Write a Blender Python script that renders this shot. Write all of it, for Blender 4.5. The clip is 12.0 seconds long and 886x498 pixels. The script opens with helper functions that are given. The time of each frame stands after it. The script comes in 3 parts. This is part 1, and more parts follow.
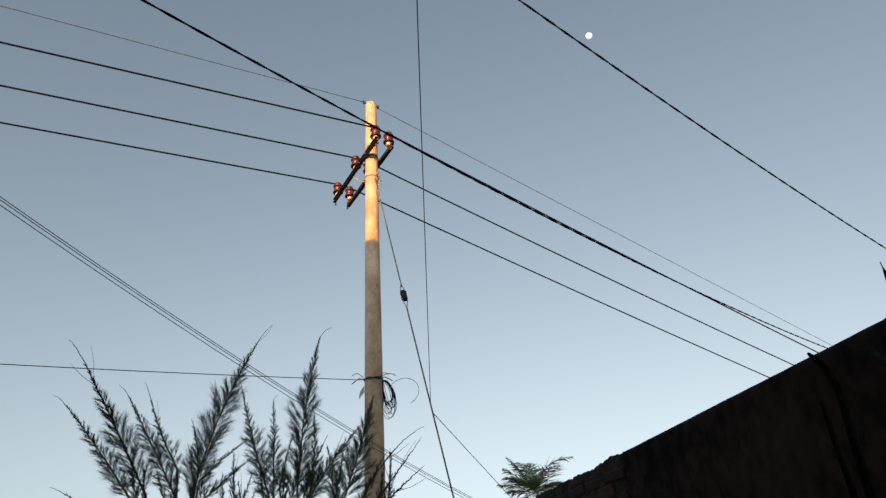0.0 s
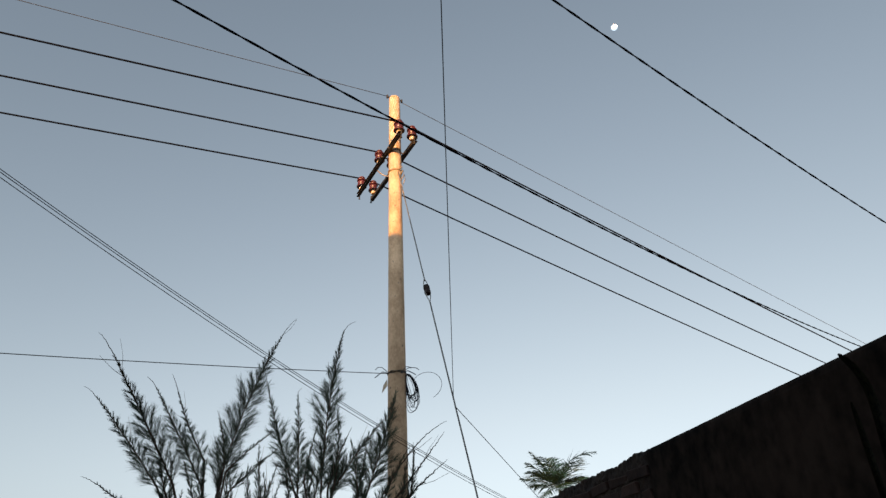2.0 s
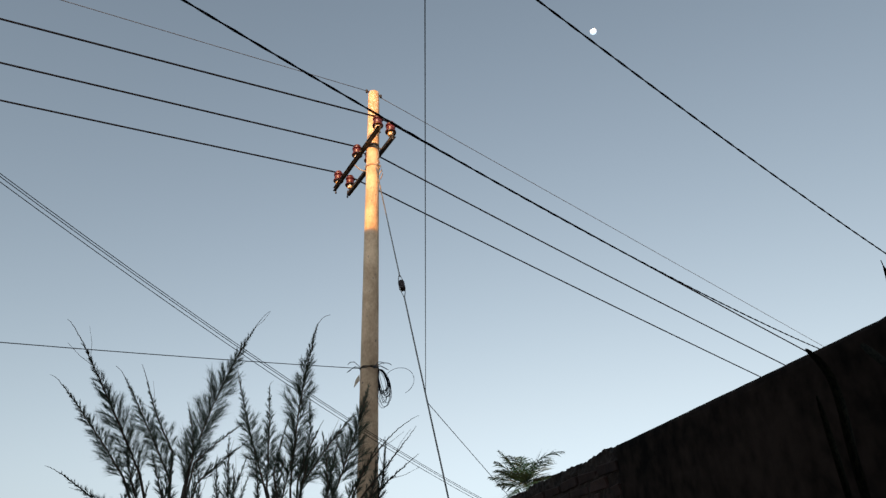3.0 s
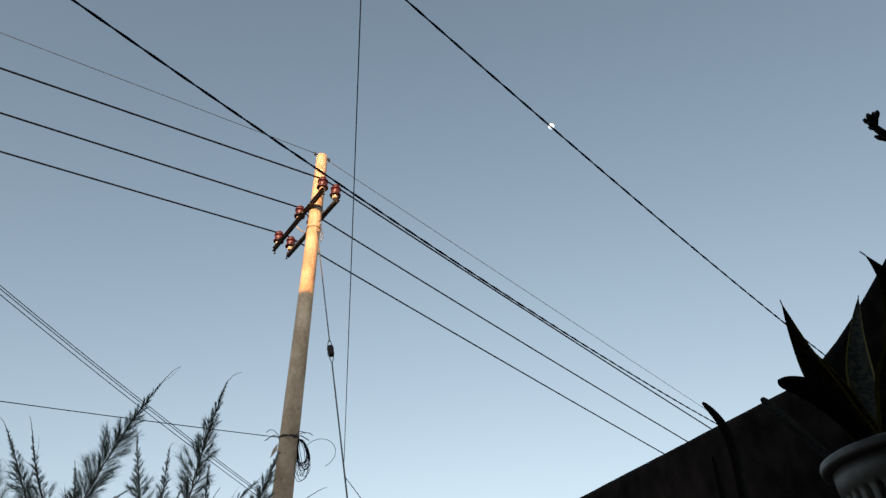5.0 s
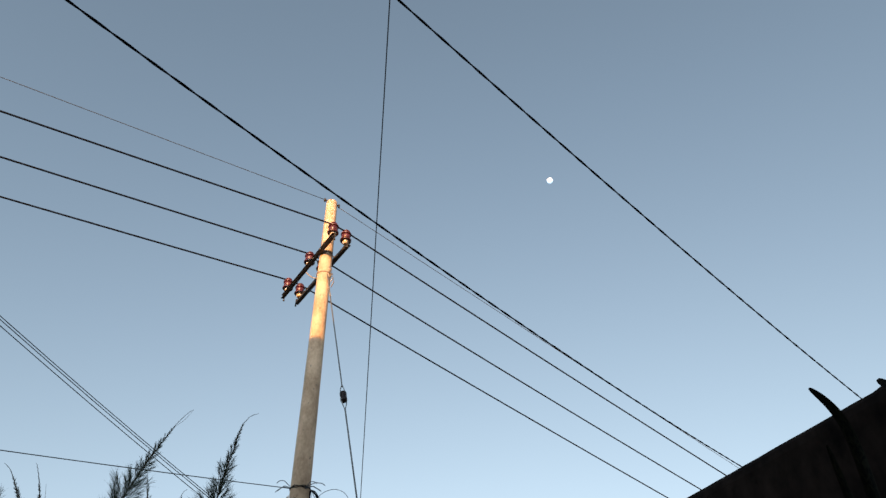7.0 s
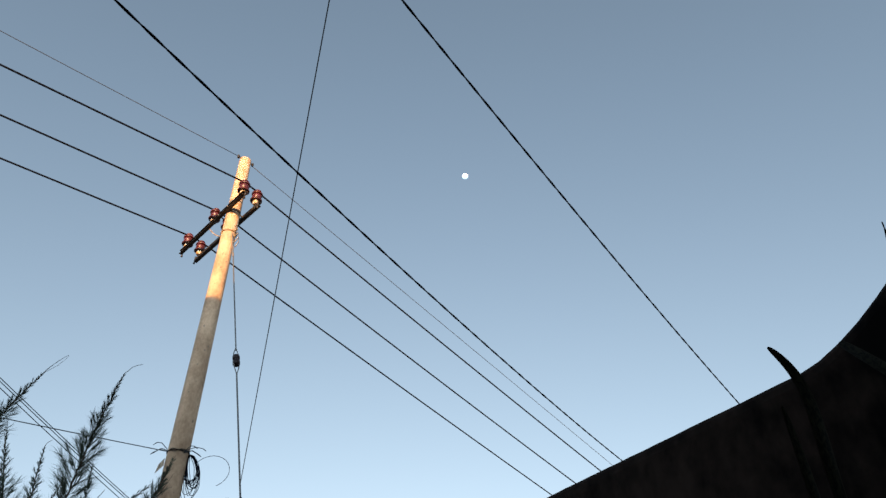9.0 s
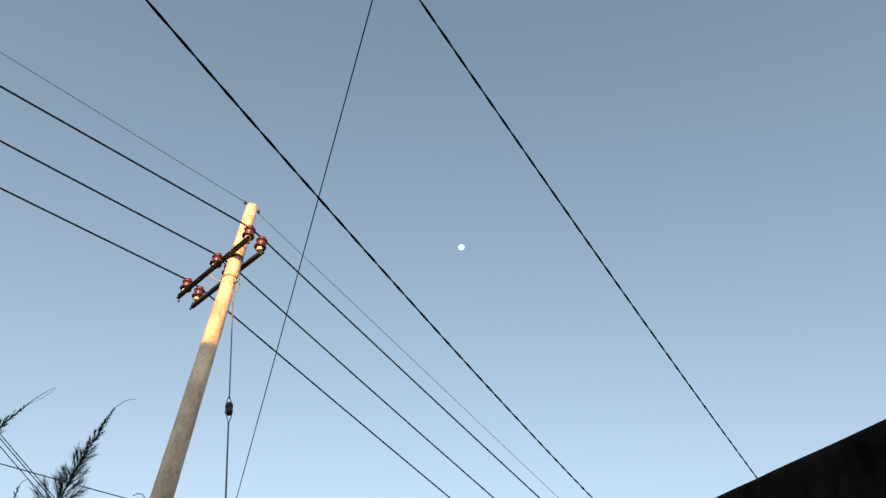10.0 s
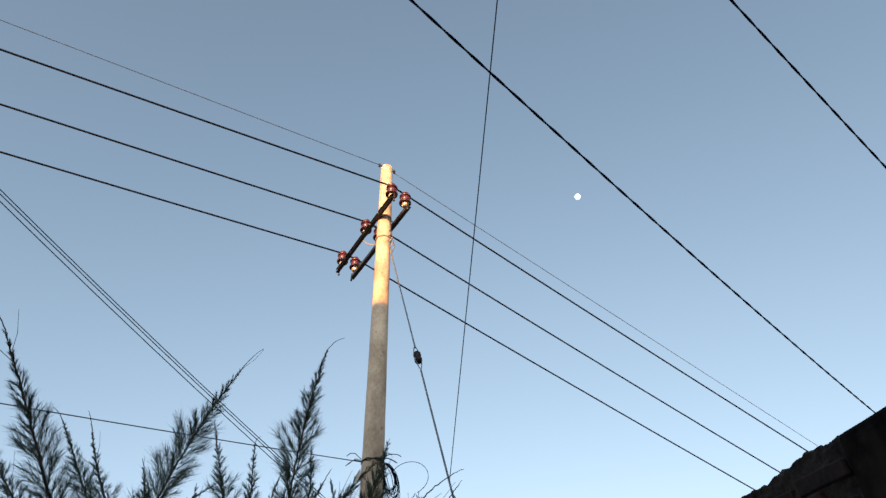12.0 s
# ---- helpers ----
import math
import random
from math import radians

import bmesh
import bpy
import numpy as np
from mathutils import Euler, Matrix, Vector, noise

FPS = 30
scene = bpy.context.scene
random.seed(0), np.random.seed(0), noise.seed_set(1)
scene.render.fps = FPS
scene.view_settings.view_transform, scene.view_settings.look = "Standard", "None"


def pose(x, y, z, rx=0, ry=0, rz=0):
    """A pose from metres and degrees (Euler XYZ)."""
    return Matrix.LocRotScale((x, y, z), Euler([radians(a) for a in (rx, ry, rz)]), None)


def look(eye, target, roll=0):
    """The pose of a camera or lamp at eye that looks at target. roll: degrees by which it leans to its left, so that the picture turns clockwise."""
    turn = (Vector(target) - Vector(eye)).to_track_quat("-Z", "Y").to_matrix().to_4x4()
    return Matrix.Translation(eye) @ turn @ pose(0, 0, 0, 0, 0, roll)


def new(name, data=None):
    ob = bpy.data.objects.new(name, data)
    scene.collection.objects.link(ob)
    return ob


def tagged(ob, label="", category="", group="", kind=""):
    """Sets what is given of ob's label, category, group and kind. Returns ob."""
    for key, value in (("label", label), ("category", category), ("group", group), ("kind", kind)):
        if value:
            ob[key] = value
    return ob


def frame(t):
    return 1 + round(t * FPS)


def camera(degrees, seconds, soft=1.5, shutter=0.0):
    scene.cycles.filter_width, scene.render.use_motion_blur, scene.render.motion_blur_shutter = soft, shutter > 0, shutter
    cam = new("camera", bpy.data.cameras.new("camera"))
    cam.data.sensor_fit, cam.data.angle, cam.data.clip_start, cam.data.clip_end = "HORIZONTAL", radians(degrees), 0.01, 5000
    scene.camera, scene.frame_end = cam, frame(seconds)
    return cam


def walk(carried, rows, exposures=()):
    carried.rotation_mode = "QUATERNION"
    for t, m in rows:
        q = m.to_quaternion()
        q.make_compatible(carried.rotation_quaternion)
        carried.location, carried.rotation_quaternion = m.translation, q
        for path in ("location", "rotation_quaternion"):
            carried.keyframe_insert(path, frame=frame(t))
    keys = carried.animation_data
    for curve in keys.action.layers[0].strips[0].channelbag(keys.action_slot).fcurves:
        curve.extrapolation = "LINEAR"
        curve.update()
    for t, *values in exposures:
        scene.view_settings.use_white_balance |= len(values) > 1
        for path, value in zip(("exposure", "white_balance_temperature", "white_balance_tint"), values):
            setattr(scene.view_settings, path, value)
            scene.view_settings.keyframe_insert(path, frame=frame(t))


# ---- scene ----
# ---- camera and walk ----
cam = camera(66.0, 12.0, soft=1.4)
PATH = [
    (0, (3.190, 2.905, 1.568), (1.147, 11.372, 6.510), -3.96),
    (0.5, (3.192, 2.915, 1.576), (0.891, 11.379, 6.408), -3.64),
    (1, (3.188, 2.909, 1.571), (0.777, 11.338, 6.420), -3.34),
    (1.5, (3.189, 2.938, 1.586), (0.798, 11.339, 6.485), -3.11),
    (2, (3.190, 2.901, 1.579), (0.805, 11.317, 6.456), -2.72),
    (2.5, (3.161, 2.889, 1.562), (0.918, 11.289, 6.533), -2.47),
    (3, (3.173, 2.896, 1.551), (1.143, 11.425, 6.391), -2.40),
    (3.2, (3.188, 2.927, 1.554), (1.283, 11.414, 6.519), -2.03),
    (3.5, (3.209, 2.999, 1.550), (1.713, 11.448, 6.716), -1.99),
    (3.7, (3.217, 3.030, 1.557), (1.692, 11.483, 6.665), -1.30),
    (5.3, (3.323, 3.210, 1.530), (2.244, 11.245, 7.383), -0.57),
    (5.5, (3.324, 3.223, 1.533), (2.184, 11.413, 7.155), 0.38),
    (5.8, (3.319, 3.236, 1.535), (2.057, 11.508, 7.032), -0.30),
    (6, (3.314, 3.247, 1.537), (1.956, 11.561, 6.924), -0.74),
    (6.3, (3.299, 3.275, 1.537), (1.767, 11.458, 7.086), -0.78),
    (6.5, (3.255, 3.287, 1.530), (1.510, 11.236, 7.342), 0.55),
    (6.8, (3.151, 3.292, 1.504), (1.757, 11.034, 7.693), -1.18),
    (7, (3.118, 3.332, 1.464), (2.008, 10.917, 7.885), -1.83),
    (7.2, (3.114, 3.400, 1.422), (2.213, 11.132, 7.700), -0.90),
    (8.8, (3.030, 3.491, 1.470), (3.270, 11.462, 7.493), -1.42),
    (9, (3.009, 3.552, 1.459), (3.230, 11.350, 7.704), -1.47),
    (9.2, (2.997, 3.633, 1.460), (3.232, 11.306, 7.890), 0.06),
    (9.5, (2.949, 3.732, 1.463), (3.329, 11.177, 8.116), 1.34),
    (9.7, (2.906, 3.794, 1.460), (3.107, 11.058, 8.321), 2.19),
    (10, (2.833, 3.873, 1.455), (3.116, 10.988, 8.464), 0.95),
    (10.5, (2.703, 3.960, 1.443), (2.841, 10.685, 8.828), -0.78),
    (10.7, (2.691, 4.006, 1.415), (2.446, 10.408, 9.074), 0.70),
    (11, (2.675, 4.104, 1.370), (1.977, 10.299, 9.188), 1.62),
    (11.3, (2.641, 4.216, 1.380), (1.429, 10.601, 8.942), 2.08),
    (11.5, (2.535, 4.304, 1.386), (1.137, 10.675, 8.966), 2.51),
    (11.7, (2.449, 4.365, 1.375), (0.935, 10.963, 8.701), 1.04),
    (11.8, (2.407, 4.393, 1.367), (0.871, 11.210, 8.498), 0.95),
    (12, (2.321, 4.449, 1.353), (0.836, 11.756, 8.017), -1.77),
]
EXPOSURES = [(0, 1.12, 5820, 2), (1.5, 1.16, 5960, 4), (3.5, 1.12, 5750, 2), (5.5, 1.20, 5520, 0), (6.5, 1.24, 5480, 0), (7.2, 1.34, 5420, 0), (8.8, 1.33, 5380, 0),
             (9.5, 1.36, 5330, 0), (10, 1.54, 5370, 0), (10.5, 1.58, 5370, 1), (11, 1.79, 5390, 1), (11.5, 1.84, 5400, 1), (11.8, 1.84, 5330, 1), (12, 1.56, 5260, 0)]
walk(cam, [(t, look(eye, target, roll)) for t, eye, target, roll in PATH],
     exposures=EXPOSURES)

# ---- light: low evening sun behind the camera, clear sky ----
SUN_ELEV, SUN_AZ = radians(8.0), radians(182.0)      # azimuth clockwise from +y
to_sun = Vector((math.sin(SUN_AZ) * math.cos(SUN_ELEV), math.cos(SUN_AZ) * math.cos(SUN_ELEV), math.sin(SUN_ELEV)))
world = bpy.data.worlds.new("evening_sky")
scene.world = world
world.use_nodes = True
wn, wl = world.node_tree.nodes, world.node_tree.links
sky = wn.new("ShaderNodeTexSky")
sky.sky_type, sky.sun_disc = "NISHITA", False
sky.sun_elevation, sky.sun_rotation = SUN_ELEV, SUN_AZ
sky.air_density, sky.dust_density, sky.ozone_density, sky.altitude = 1.0, 3.3, 1.8, 0
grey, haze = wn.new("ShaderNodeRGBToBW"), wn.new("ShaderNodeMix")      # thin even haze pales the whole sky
haze.data_type = "RGBA"
thick = wn.new("ShaderNodeMapRange")      # thicker towards the bright horizon
for k, v in enumerate((0.8, 2.3, 0.74, 0.89)):
    thick.inputs[k + 1].default_value = v
wl.new(grey.outputs[0], thick.inputs[0]), wl.new(thick.outputs[0], haze.inputs["Factor"])
wl.new(sky.outputs[0], grey.inputs[0]), wl.new(sky.outputs[0], haze.inputs[6]), wl.new(grey.outputs[0], haze.inputs[7])
wl.new(haze.outputs[2], wn["Background"].inputs[0])
wn["Background"].inputs[1].default_value = SKY_STRENGTH = 0.15
sun = new("sun", bpy.data.lights.new("sun", "SUN"))
sun.data.energy, sun.data.angle, sun.data.color = 4.3, radians(0.53), (1.0, 0.41, 0.085)
sun.matrix_world = look((0, -20, 30), Vector((0, -20, 30)) - to_sun)


# ---- materials ----
def material(name, rough=0.8, metal=0.0, spec=0.5):
    m = bpy.data.materials.new(name)
    m.use_nodes = True
    b = m.node_tree.nodes["Principled BSDF"]
    b.inputs["Roughness"].default_value, b.inputs["Metallic"].default_value = rough, metal
    b.inputs["Specular IOR Level"].default_value = spec
    return m, m.node_tree.nodes, m.node_tree.links, b


def mottled(name, dark, light, scale=6.0, fine=60.0, rough=0.85, metal=0.0, bump=0.3, dist=0.004, spec=0.5, stretch=(1, 1, 1), vary=0.0, span=(0.36, 0.64)):
    """Two scales of noise between two colours, and a fine relief."""
    m, n, l, b = material(name, rough, metal, spec)
    co = n.new("ShaderNodeTexCoord")
    mp = n.new("ShaderNodeMapping")
    mp.inputs["Scale"].default_value = stretch
    l.new(co.outputs["Object"], mp.inputs[0])
    big, small = n.new("ShaderNodeTexNoise"), n.new("ShaderNodeTexNoise")
    big.inputs["Scale"].default_value, big.inputs["Detail"].default_value = scale, 6
    small.inputs["Scale"].default_value, small.inputs["Detail"].default_value = fine, 4
    l.new(mp.outputs[0], big.inputs[0]), l.new(mp.outputs[0], small.inputs[0])
    mix = n.new("ShaderNodeMath")
    mix.operation = "MULTIPLY_ADD"
    mix.inputs[1].default_value = 0.35
    l.new(small.outputs[0], mix.inputs[0])
    half = n.new("ShaderNodeMath")
    half.operation = "MULTIPLY"
    half.inputs[1].default_value = 0.65
    l.new(big.outputs[0], half.inputs[0]), l.new(half.outputs[0], mix.inputs[2])
    last = mix
    if vary:
        oi, sc = n.new("ShaderNodeObjectInfo"), n.new("ShaderNodeMath")
        sc.operation = "MULTIPLY_ADD"
        sc.inputs[1].default_value = vary
        l.new(oi.outputs["Random"], sc.inputs[0]), l.new(mix.outputs[0], sc.inputs[2])
        last = sc
    ramp = n.new("ShaderNodeValToRGB")
    ramp.color_ramp.elements[0].position, ramp.color_ramp.elements[1].position = span[0], span[1] + vary
    ramp.color_ramp.elements[0].color, ramp.color_ramp.elements[1].color = (*dark, 1), (*light, 1)
    l.new(last.outputs[0], ramp.inputs[0]), l.new(ramp.outputs[0], b.inputs["Base Color"])
    if bump:
        bp = n.new("ShaderNodeBump")
        bp.inputs["Strength"].default_value, bp.inputs["Distance"].default_value = bump, dist
        l.new(mix.outputs[0], bp.inputs["Height"]), l.new(bp.outputs[0], b.inputs["Normal"])
    return m


M_pole = mottled("pole_concrete", (0.30, 0.206, 0.128), (0.60, 0.448, 0.300), 5.0, 34, 0.9, bump=0.5, stretch=(1, 1, 0.6), span=(0.33, 0.62))
M_patch = mottled("pole_spall", (0.20, 0.15, 0.11), (0.34, 0.27, 0.20), 12, 60, 0.95)
M_steel = mottled("weathered_steel", (0.020, 0.018, 0.016), (0.055, 0.048, 0.042), 9, 80, 0.65, 0.4)
M_galv = mottled("galvanised_steel", (0.18, 0.15, 0.12), (0.32, 0.27, 0.22), 14, 90, 0.6, 0.5)
M_porc = mottled("brown_porcelain", (0.046, 0.009, 0.012), (0.092, 0.018, 0.021), 5, 40, 0.34, bump=0.05)
M_ochre = mottled("rusty_ochre_strand", (0.25, 0.185, 0.12), (0.42, 0.33, 0.23), 18, 90, 0.75, 0.2)
M_strain = mottled("dark_glaze", (0.010, 0.006, 0.007), (0.026, 0.014, 0.015), 6, 40, 0.6, bump=0.05, spec=0.3)
M_buff = mottled("buff_porcelain", (0.42, 0.34, 0.25), (0.58, 0.48, 0.36), 8, 50, 0.4, bump=0.05)
M_cable = mottled("black_cable", (0.003, 0.004, 0.008), (0.007, 0.009, 0.016), 20, 120, 0.85, spec=0.06)
M_wire = mottled("dull_aluminium_wire", (0.030, 0.034, 0.042), (0.060, 0.066, 0.078), 20, 120, 0.6, 0.3)
M_guy = mottled("guy_strand", (0.14, 0.14, 0.14), (0.24, 0.24, 0.23), 25, 140, 0.5, 0.7)
M_bark = mottled("casuarina_bark", (0.05, 0.035, 0.025), (0.11, 0.08, 0.06), 8, 50, 0.9, bump=0.6, stretch=(1, 1, 0.3))
M_needle = mottled("casuarina_needles", (0.032, 0.052, 0.036), (0.070, 0.096, 0.058), 3, 30, 0.6, bump=0)
M_tipwood = mottled("dry_twig", (0.10, 0.07, 0.05), (0.18, 0.13, 0.09), 10, 50, 0.8, bump=0)
# frond greens kept very dark as painted shade, since the sun reaches this crown
M_palm = mottled("shade_toned_palm_frond", (0.005, 0.020, 0.015), (0.014, 0.048, 0.032), 2, 14, 0.55, bump=0)
M_ptrunk = mottled("palm_trunk", (0.10, 0.08, 0.06), (0.20, 0.17, 0.13), 3, 20, 0.9)
# mottling is the plaster's own; its near-black level is shade put into the colour
M_plaster = mottled("shade_toned_stained_plaster", (0.004, 0.0032, 0.0030), (0.051, 0.036, 0.029), 1.7, 17, 0.93, bump=0.6, dist=0.010, spec=0.12, span=(0.42, 0.63), stretch=(1, 1, 0.7))
# brick and mortar colours lowered like the plaster, to carry the wall's shade
M_brick = mottled("shade_toned_old_brick", (0.014, 0.010, 0.010), (0.078, 0.042, 0.034), 9, 70, 0.95, bump=0.9, dist=0.006, vary=0.25)
M_mortar = mottled("shade_toned_old_mortar", (0.010, 0.0075, 0.0065), (0.060, 0.042, 0.033), 10, 80, 0.95, bump=0.8, dist=0.008)
M_ground = mottled("packed_earth", (0.13, 0.10, 0.075), (0.24, 0.19, 0.14), 0.5, 9, 0.95, bump=0.5, dist=0.02)
M_blocker = mottled("blocker_render", (0.16, 0.14, 0.12), (0.24, 0.21, 0.18), 1.0, 22, 0.9)
# white plastic coloured dark grey; the missing brightness is painted shade
M_pot = mottled("shade_greyed_white_pot", (0.085, 0.083, 0.075), (0.155, 0.151, 0.138), 5, 40, 0.45, bump=0.05)
M_soil = mottled("potting_soil", (0.012, 0.009, 0.007), (0.035, 0.026, 0.02), 30, 120, 0.95, bump=0.8)
M_moon = mottled("glowing_moon_rock", (0.55, 0.54, 0.52), (0.86, 0.85, 0.83), 0.05, 0.2, 1.0, bump=0, spec=0.0)
M_cactus = mottled("withered_cactus", (0.012, 0.012, 0.009), (0.040, 0.034, 0.024), 20, 90, 0.85)


def leaf_material(name, margin, tone=1.0):
    """Banded dark green with a yellow margin, by the leaf's own coordinates."""
    m, n, l, b = material(name, 0.6, spec=0.25)
    uv, sep = n.new("ShaderNodeUVMap"), n.new("ShaderNodeSeparateXYZ")
    uv.uv_map = "leaf"
    l.new(uv.outputs[0], sep.inputs[0])
    mp, wave = n.new("ShaderNodeMapping"), n.new("ShaderNodeTexNoise")
    mp.inputs["Scale"].default_value = (3.0, 26.0, 1.0)
    wave.inputs["Scale"].default_value, wave.inputs["Detail"].default_value, wave.inputs["Distortion"].default_value = 1.2, 4, 0.8
    l.new(uv.outputs[0], mp.inputs[0]), l.new(mp.outputs[0], wave.inputs[0])
    ramp = n.new("ShaderNodeValToRGB")
    ramp.color_ramp.elements[0].position, ramp.color_ramp.elements[1].position = 0.42, 0.60
    ramp.color_ramp.elements[0].color, ramp.color_ramp.elements[1].color = (0.008 * tone, 0.011 * tone, 0.005 * tone, 1), (0.066 * tone, 0.070 * tone, 0.030 * tone, 1)
    l.new(wave.outputs[0], ramp.inputs[0])
    off, edge, mix = n.new("ShaderNodeMath"), n.new("ShaderNodeMath"), n.new("ShaderNodeMix")
    off.operation, off.inputs[1].default_value = "SUBTRACT", 0.5
    ab = n.new("ShaderNodeMath")
    ab.operation = "ABSOLUTE"
    edge.operation, edge.inputs[1].default_value = "GREATER_THAN", 0.425
    l.new(sep.outputs[0], off.inputs[0]), l.new(off.outputs[0], ab.inputs[0]), l.new(ab.outputs[0], edge.inputs[0])
    mix.data_type = "RGBA"
    l.new(edge.outputs[0], mix.inputs["Factor"]), l.new(ramp.outputs[0], mix.inputs[6])
    mix.inputs[7].default_value = (*margin, 1)
    l.new(mix.outputs[2], b.inputs["Base Color"])
    return m


M_leaf = leaf_material("snake_plant_leaf", (0.24, 0.19, 0.036))
# same leaf with a dark margin and its bands at 0.35 of the tone
M_leafdull = leaf_material("dark_snake_plant_leaf", (0.020, 0.017, 0.008), 0.35)


# ---- building helpers ----
def mesh_of(bm, name, *mats, smooth=False):
    me = bpy.data.meshes.new(name)
    bmesh.ops.recalc_face_normals(bm, faces=bm.faces)
    if smooth:
        for f in bm.faces:
            f.smooth = True
    bm.to_mesh(me)
    bm.free()
    for m in mats:
        me.materials.append(m)
    return me


def part(name, bm, mat, parent, label="", smooth=False):
    """One mesh object under a thing or under a part."""
    mats = mat if isinstance(mat, (list, tuple)) else [mat]
    ob = new(name, mesh_of(bm, name, *mats, smooth=smooth))
    ob.parent = parent
    if parent is not None:
        ob.matrix_parent_inverse = parent.matrix_world.inverted()
    return tagged(ob, label)


def thing(name, at, label, category, group="", kind=""):
    ob = new(name)
    ob.empty_display_size = 0.1
    ob.location = at
    bpy.context.view_layer.update()
    return tagged(ob, label, category, group, kind)


def basis(d):
    d = Vector(d).normalized()
    a = d.cross(Vector((0, 0, 1)))
    if a.length < 1e-3:
        a = Vector((1, 0, 0))
    a.normalize()
    return a, a.cross(d).normalized()


def tube(bm, pts, r, sides=8, mat=0, cap=True):
    """A round tube through points; r is a number or one radius a point."""
    pts = [Vector(p) for p in pts]
    rs = r if isinstance(r, (list, tuple)) else [r] * len(pts)
    rings = []
    for i, p in enumerate(pts):
        d = pts[min(i + 1, len(pts) - 1)] - pts[max(i - 1, 0)]
        a, b = basis(d)
        rings.append([bm.verts.new(p + (a * math.cos(2 * math.pi * k / sides) + b * math.sin(2 * math.pi * k / sides)) * rs[i]) for k in range(sides)])
    for u, v in zip(rings, rings[1:]):
        for k in range(sides):
            f = bm.faces.new((u[k], u[(k + 1) % sides], v[(k + 1) % sides], v[k]))
            f.material_index = mat
    if cap:
        for ring in (rings[0], rings[-1]):
            bm.faces.new(ring).material_index = mat
    return bm


def lathe(bm, centre, profile, sides=24, mat=0, axis=(0, 0, 1)):
    """Turned form: profile of (radius, height) along the axis."""
    c, ax = Vector(centre), Vector(axis).normalized()
    a, b = basis(ax) if abs(ax.z) < 0.999 else (Vector((1, 0, 0)), Vector((0, 1, 0)))
    rings = [[bm.verts.new(c + ax * h + (a * math.cos(2 * math.pi * k / sides) + b * math.sin(2 * math.pi * k / sides)) * r) for k in range(sides)] for r, h in profile]
    for u, v in zip(rings, rings[1:]):
        for k in range(sides):
            bm.faces.new((u[k], u[(k + 1) % sides], v[(k + 1) % sides], v[k])).material_index = mat
    bm.faces.new(rings[0]).material_index = mat
    bm.faces.new(rings[-1]).material_index = mat
    return bm


def bar(bm, p, q, w, h, up=(0, 0, 1), bevel=0.004):
    """A square bar from p to q."""
    p, q, up = Vector(p), Vector(q), Vector(up)
    d = (q - p).normalized()
    side = d.cross(up).normalized()
    up = side.cross(d).normalized()
    vs = [bm.verts.new(e + side * sx * w / 2 + up * sz * h / 2) for e in (p, q) for sx, sz in ((-1, -1), (1, -1), (1, 1), (-1, 1))]
    fs = [bm.faces.new([vs[i] for i in ix]) for ix in ((0, 1, 2, 3), (7, 6, 5, 4), (0, 4, 5, 1), (1, 5, 6, 2), (2, 6, 7, 3), (3, 7, 4, 0))]
    if bevel:
        es = {e for f in fs for e in f.edges}
        bmesh.ops.bevel(bm, geom=list(es), offset=bevel, segments=1, affect="EDGES")
    return bm


def sagged(p, q, sag, n=40):
    """Points of a hanging line from p to q."""
    p, q = Vector(p), Vector(q)
    return [p.lerp(q, i / n) - Vector((0, 0, 4 * sag * (i / n) * (1 - i / n))) for i in range(n + 1)]


def arc(x0, y0, z0, th, slope, b, s0, s1, n=60):
    """A line at azimuth th with the height slope*s + b*s*s."""
    out = []
    for i in range(n + 1):
        s = s0 + (s1 - s0) * i / n
        out.append(Vector((x0 + s * math.cos(th), y0 + s * math.sin(th), z0 + slope * s + b * s * s)))
    return out


def twisted(bm, pts, r, lay, turn):
    """Conductors laid round a carrier, along points."""
    fine, length = [], 0.0
    for p, q in zip(pts, pts[1:]):
        n = max(2, int((q - p).length / turn * 8))
        for i in range(n):
            fine.append(p.lerp(q, i / n))
    fine.append(pts[-1])
    for k in range(2):
        path, length = [], 0.0
        for i, p in enumerate(fine):
            d = fine[min(i + 1, len(fine) - 1)] - fine[max(i - 1, 0)]
            a, b = basis(d)
            length += d.length / 2
            w = 2 * math.pi * length / turn + math.pi * k
            path.append(p + (a * math.cos(w) + b * math.sin(w)) * lay)
        tube(bm, path, r, 5)
    return bm


# ---- ground, unseen light-blocking walls, garden wall ----
def slab(name, pts, z0, z1, mat, label, category, kind="structure"):
    bm = bmesh.new()
    lo, hi = [bm.verts.new((x, y, z0)) for x, y in pts], [bm.verts.new((x, y, z1)) for x, y in pts]
    bm.faces.new(lo), bm.faces.new(hi)
    for i in range(len(pts)):
        j = (i + 1) % len(pts)
        bm.faces.new((lo[i], lo[j], hi[j], hi[i]))
    ob = new(name, mesh_of(bm, name, mat))
    return tagged(ob, label, category, kind=kind)


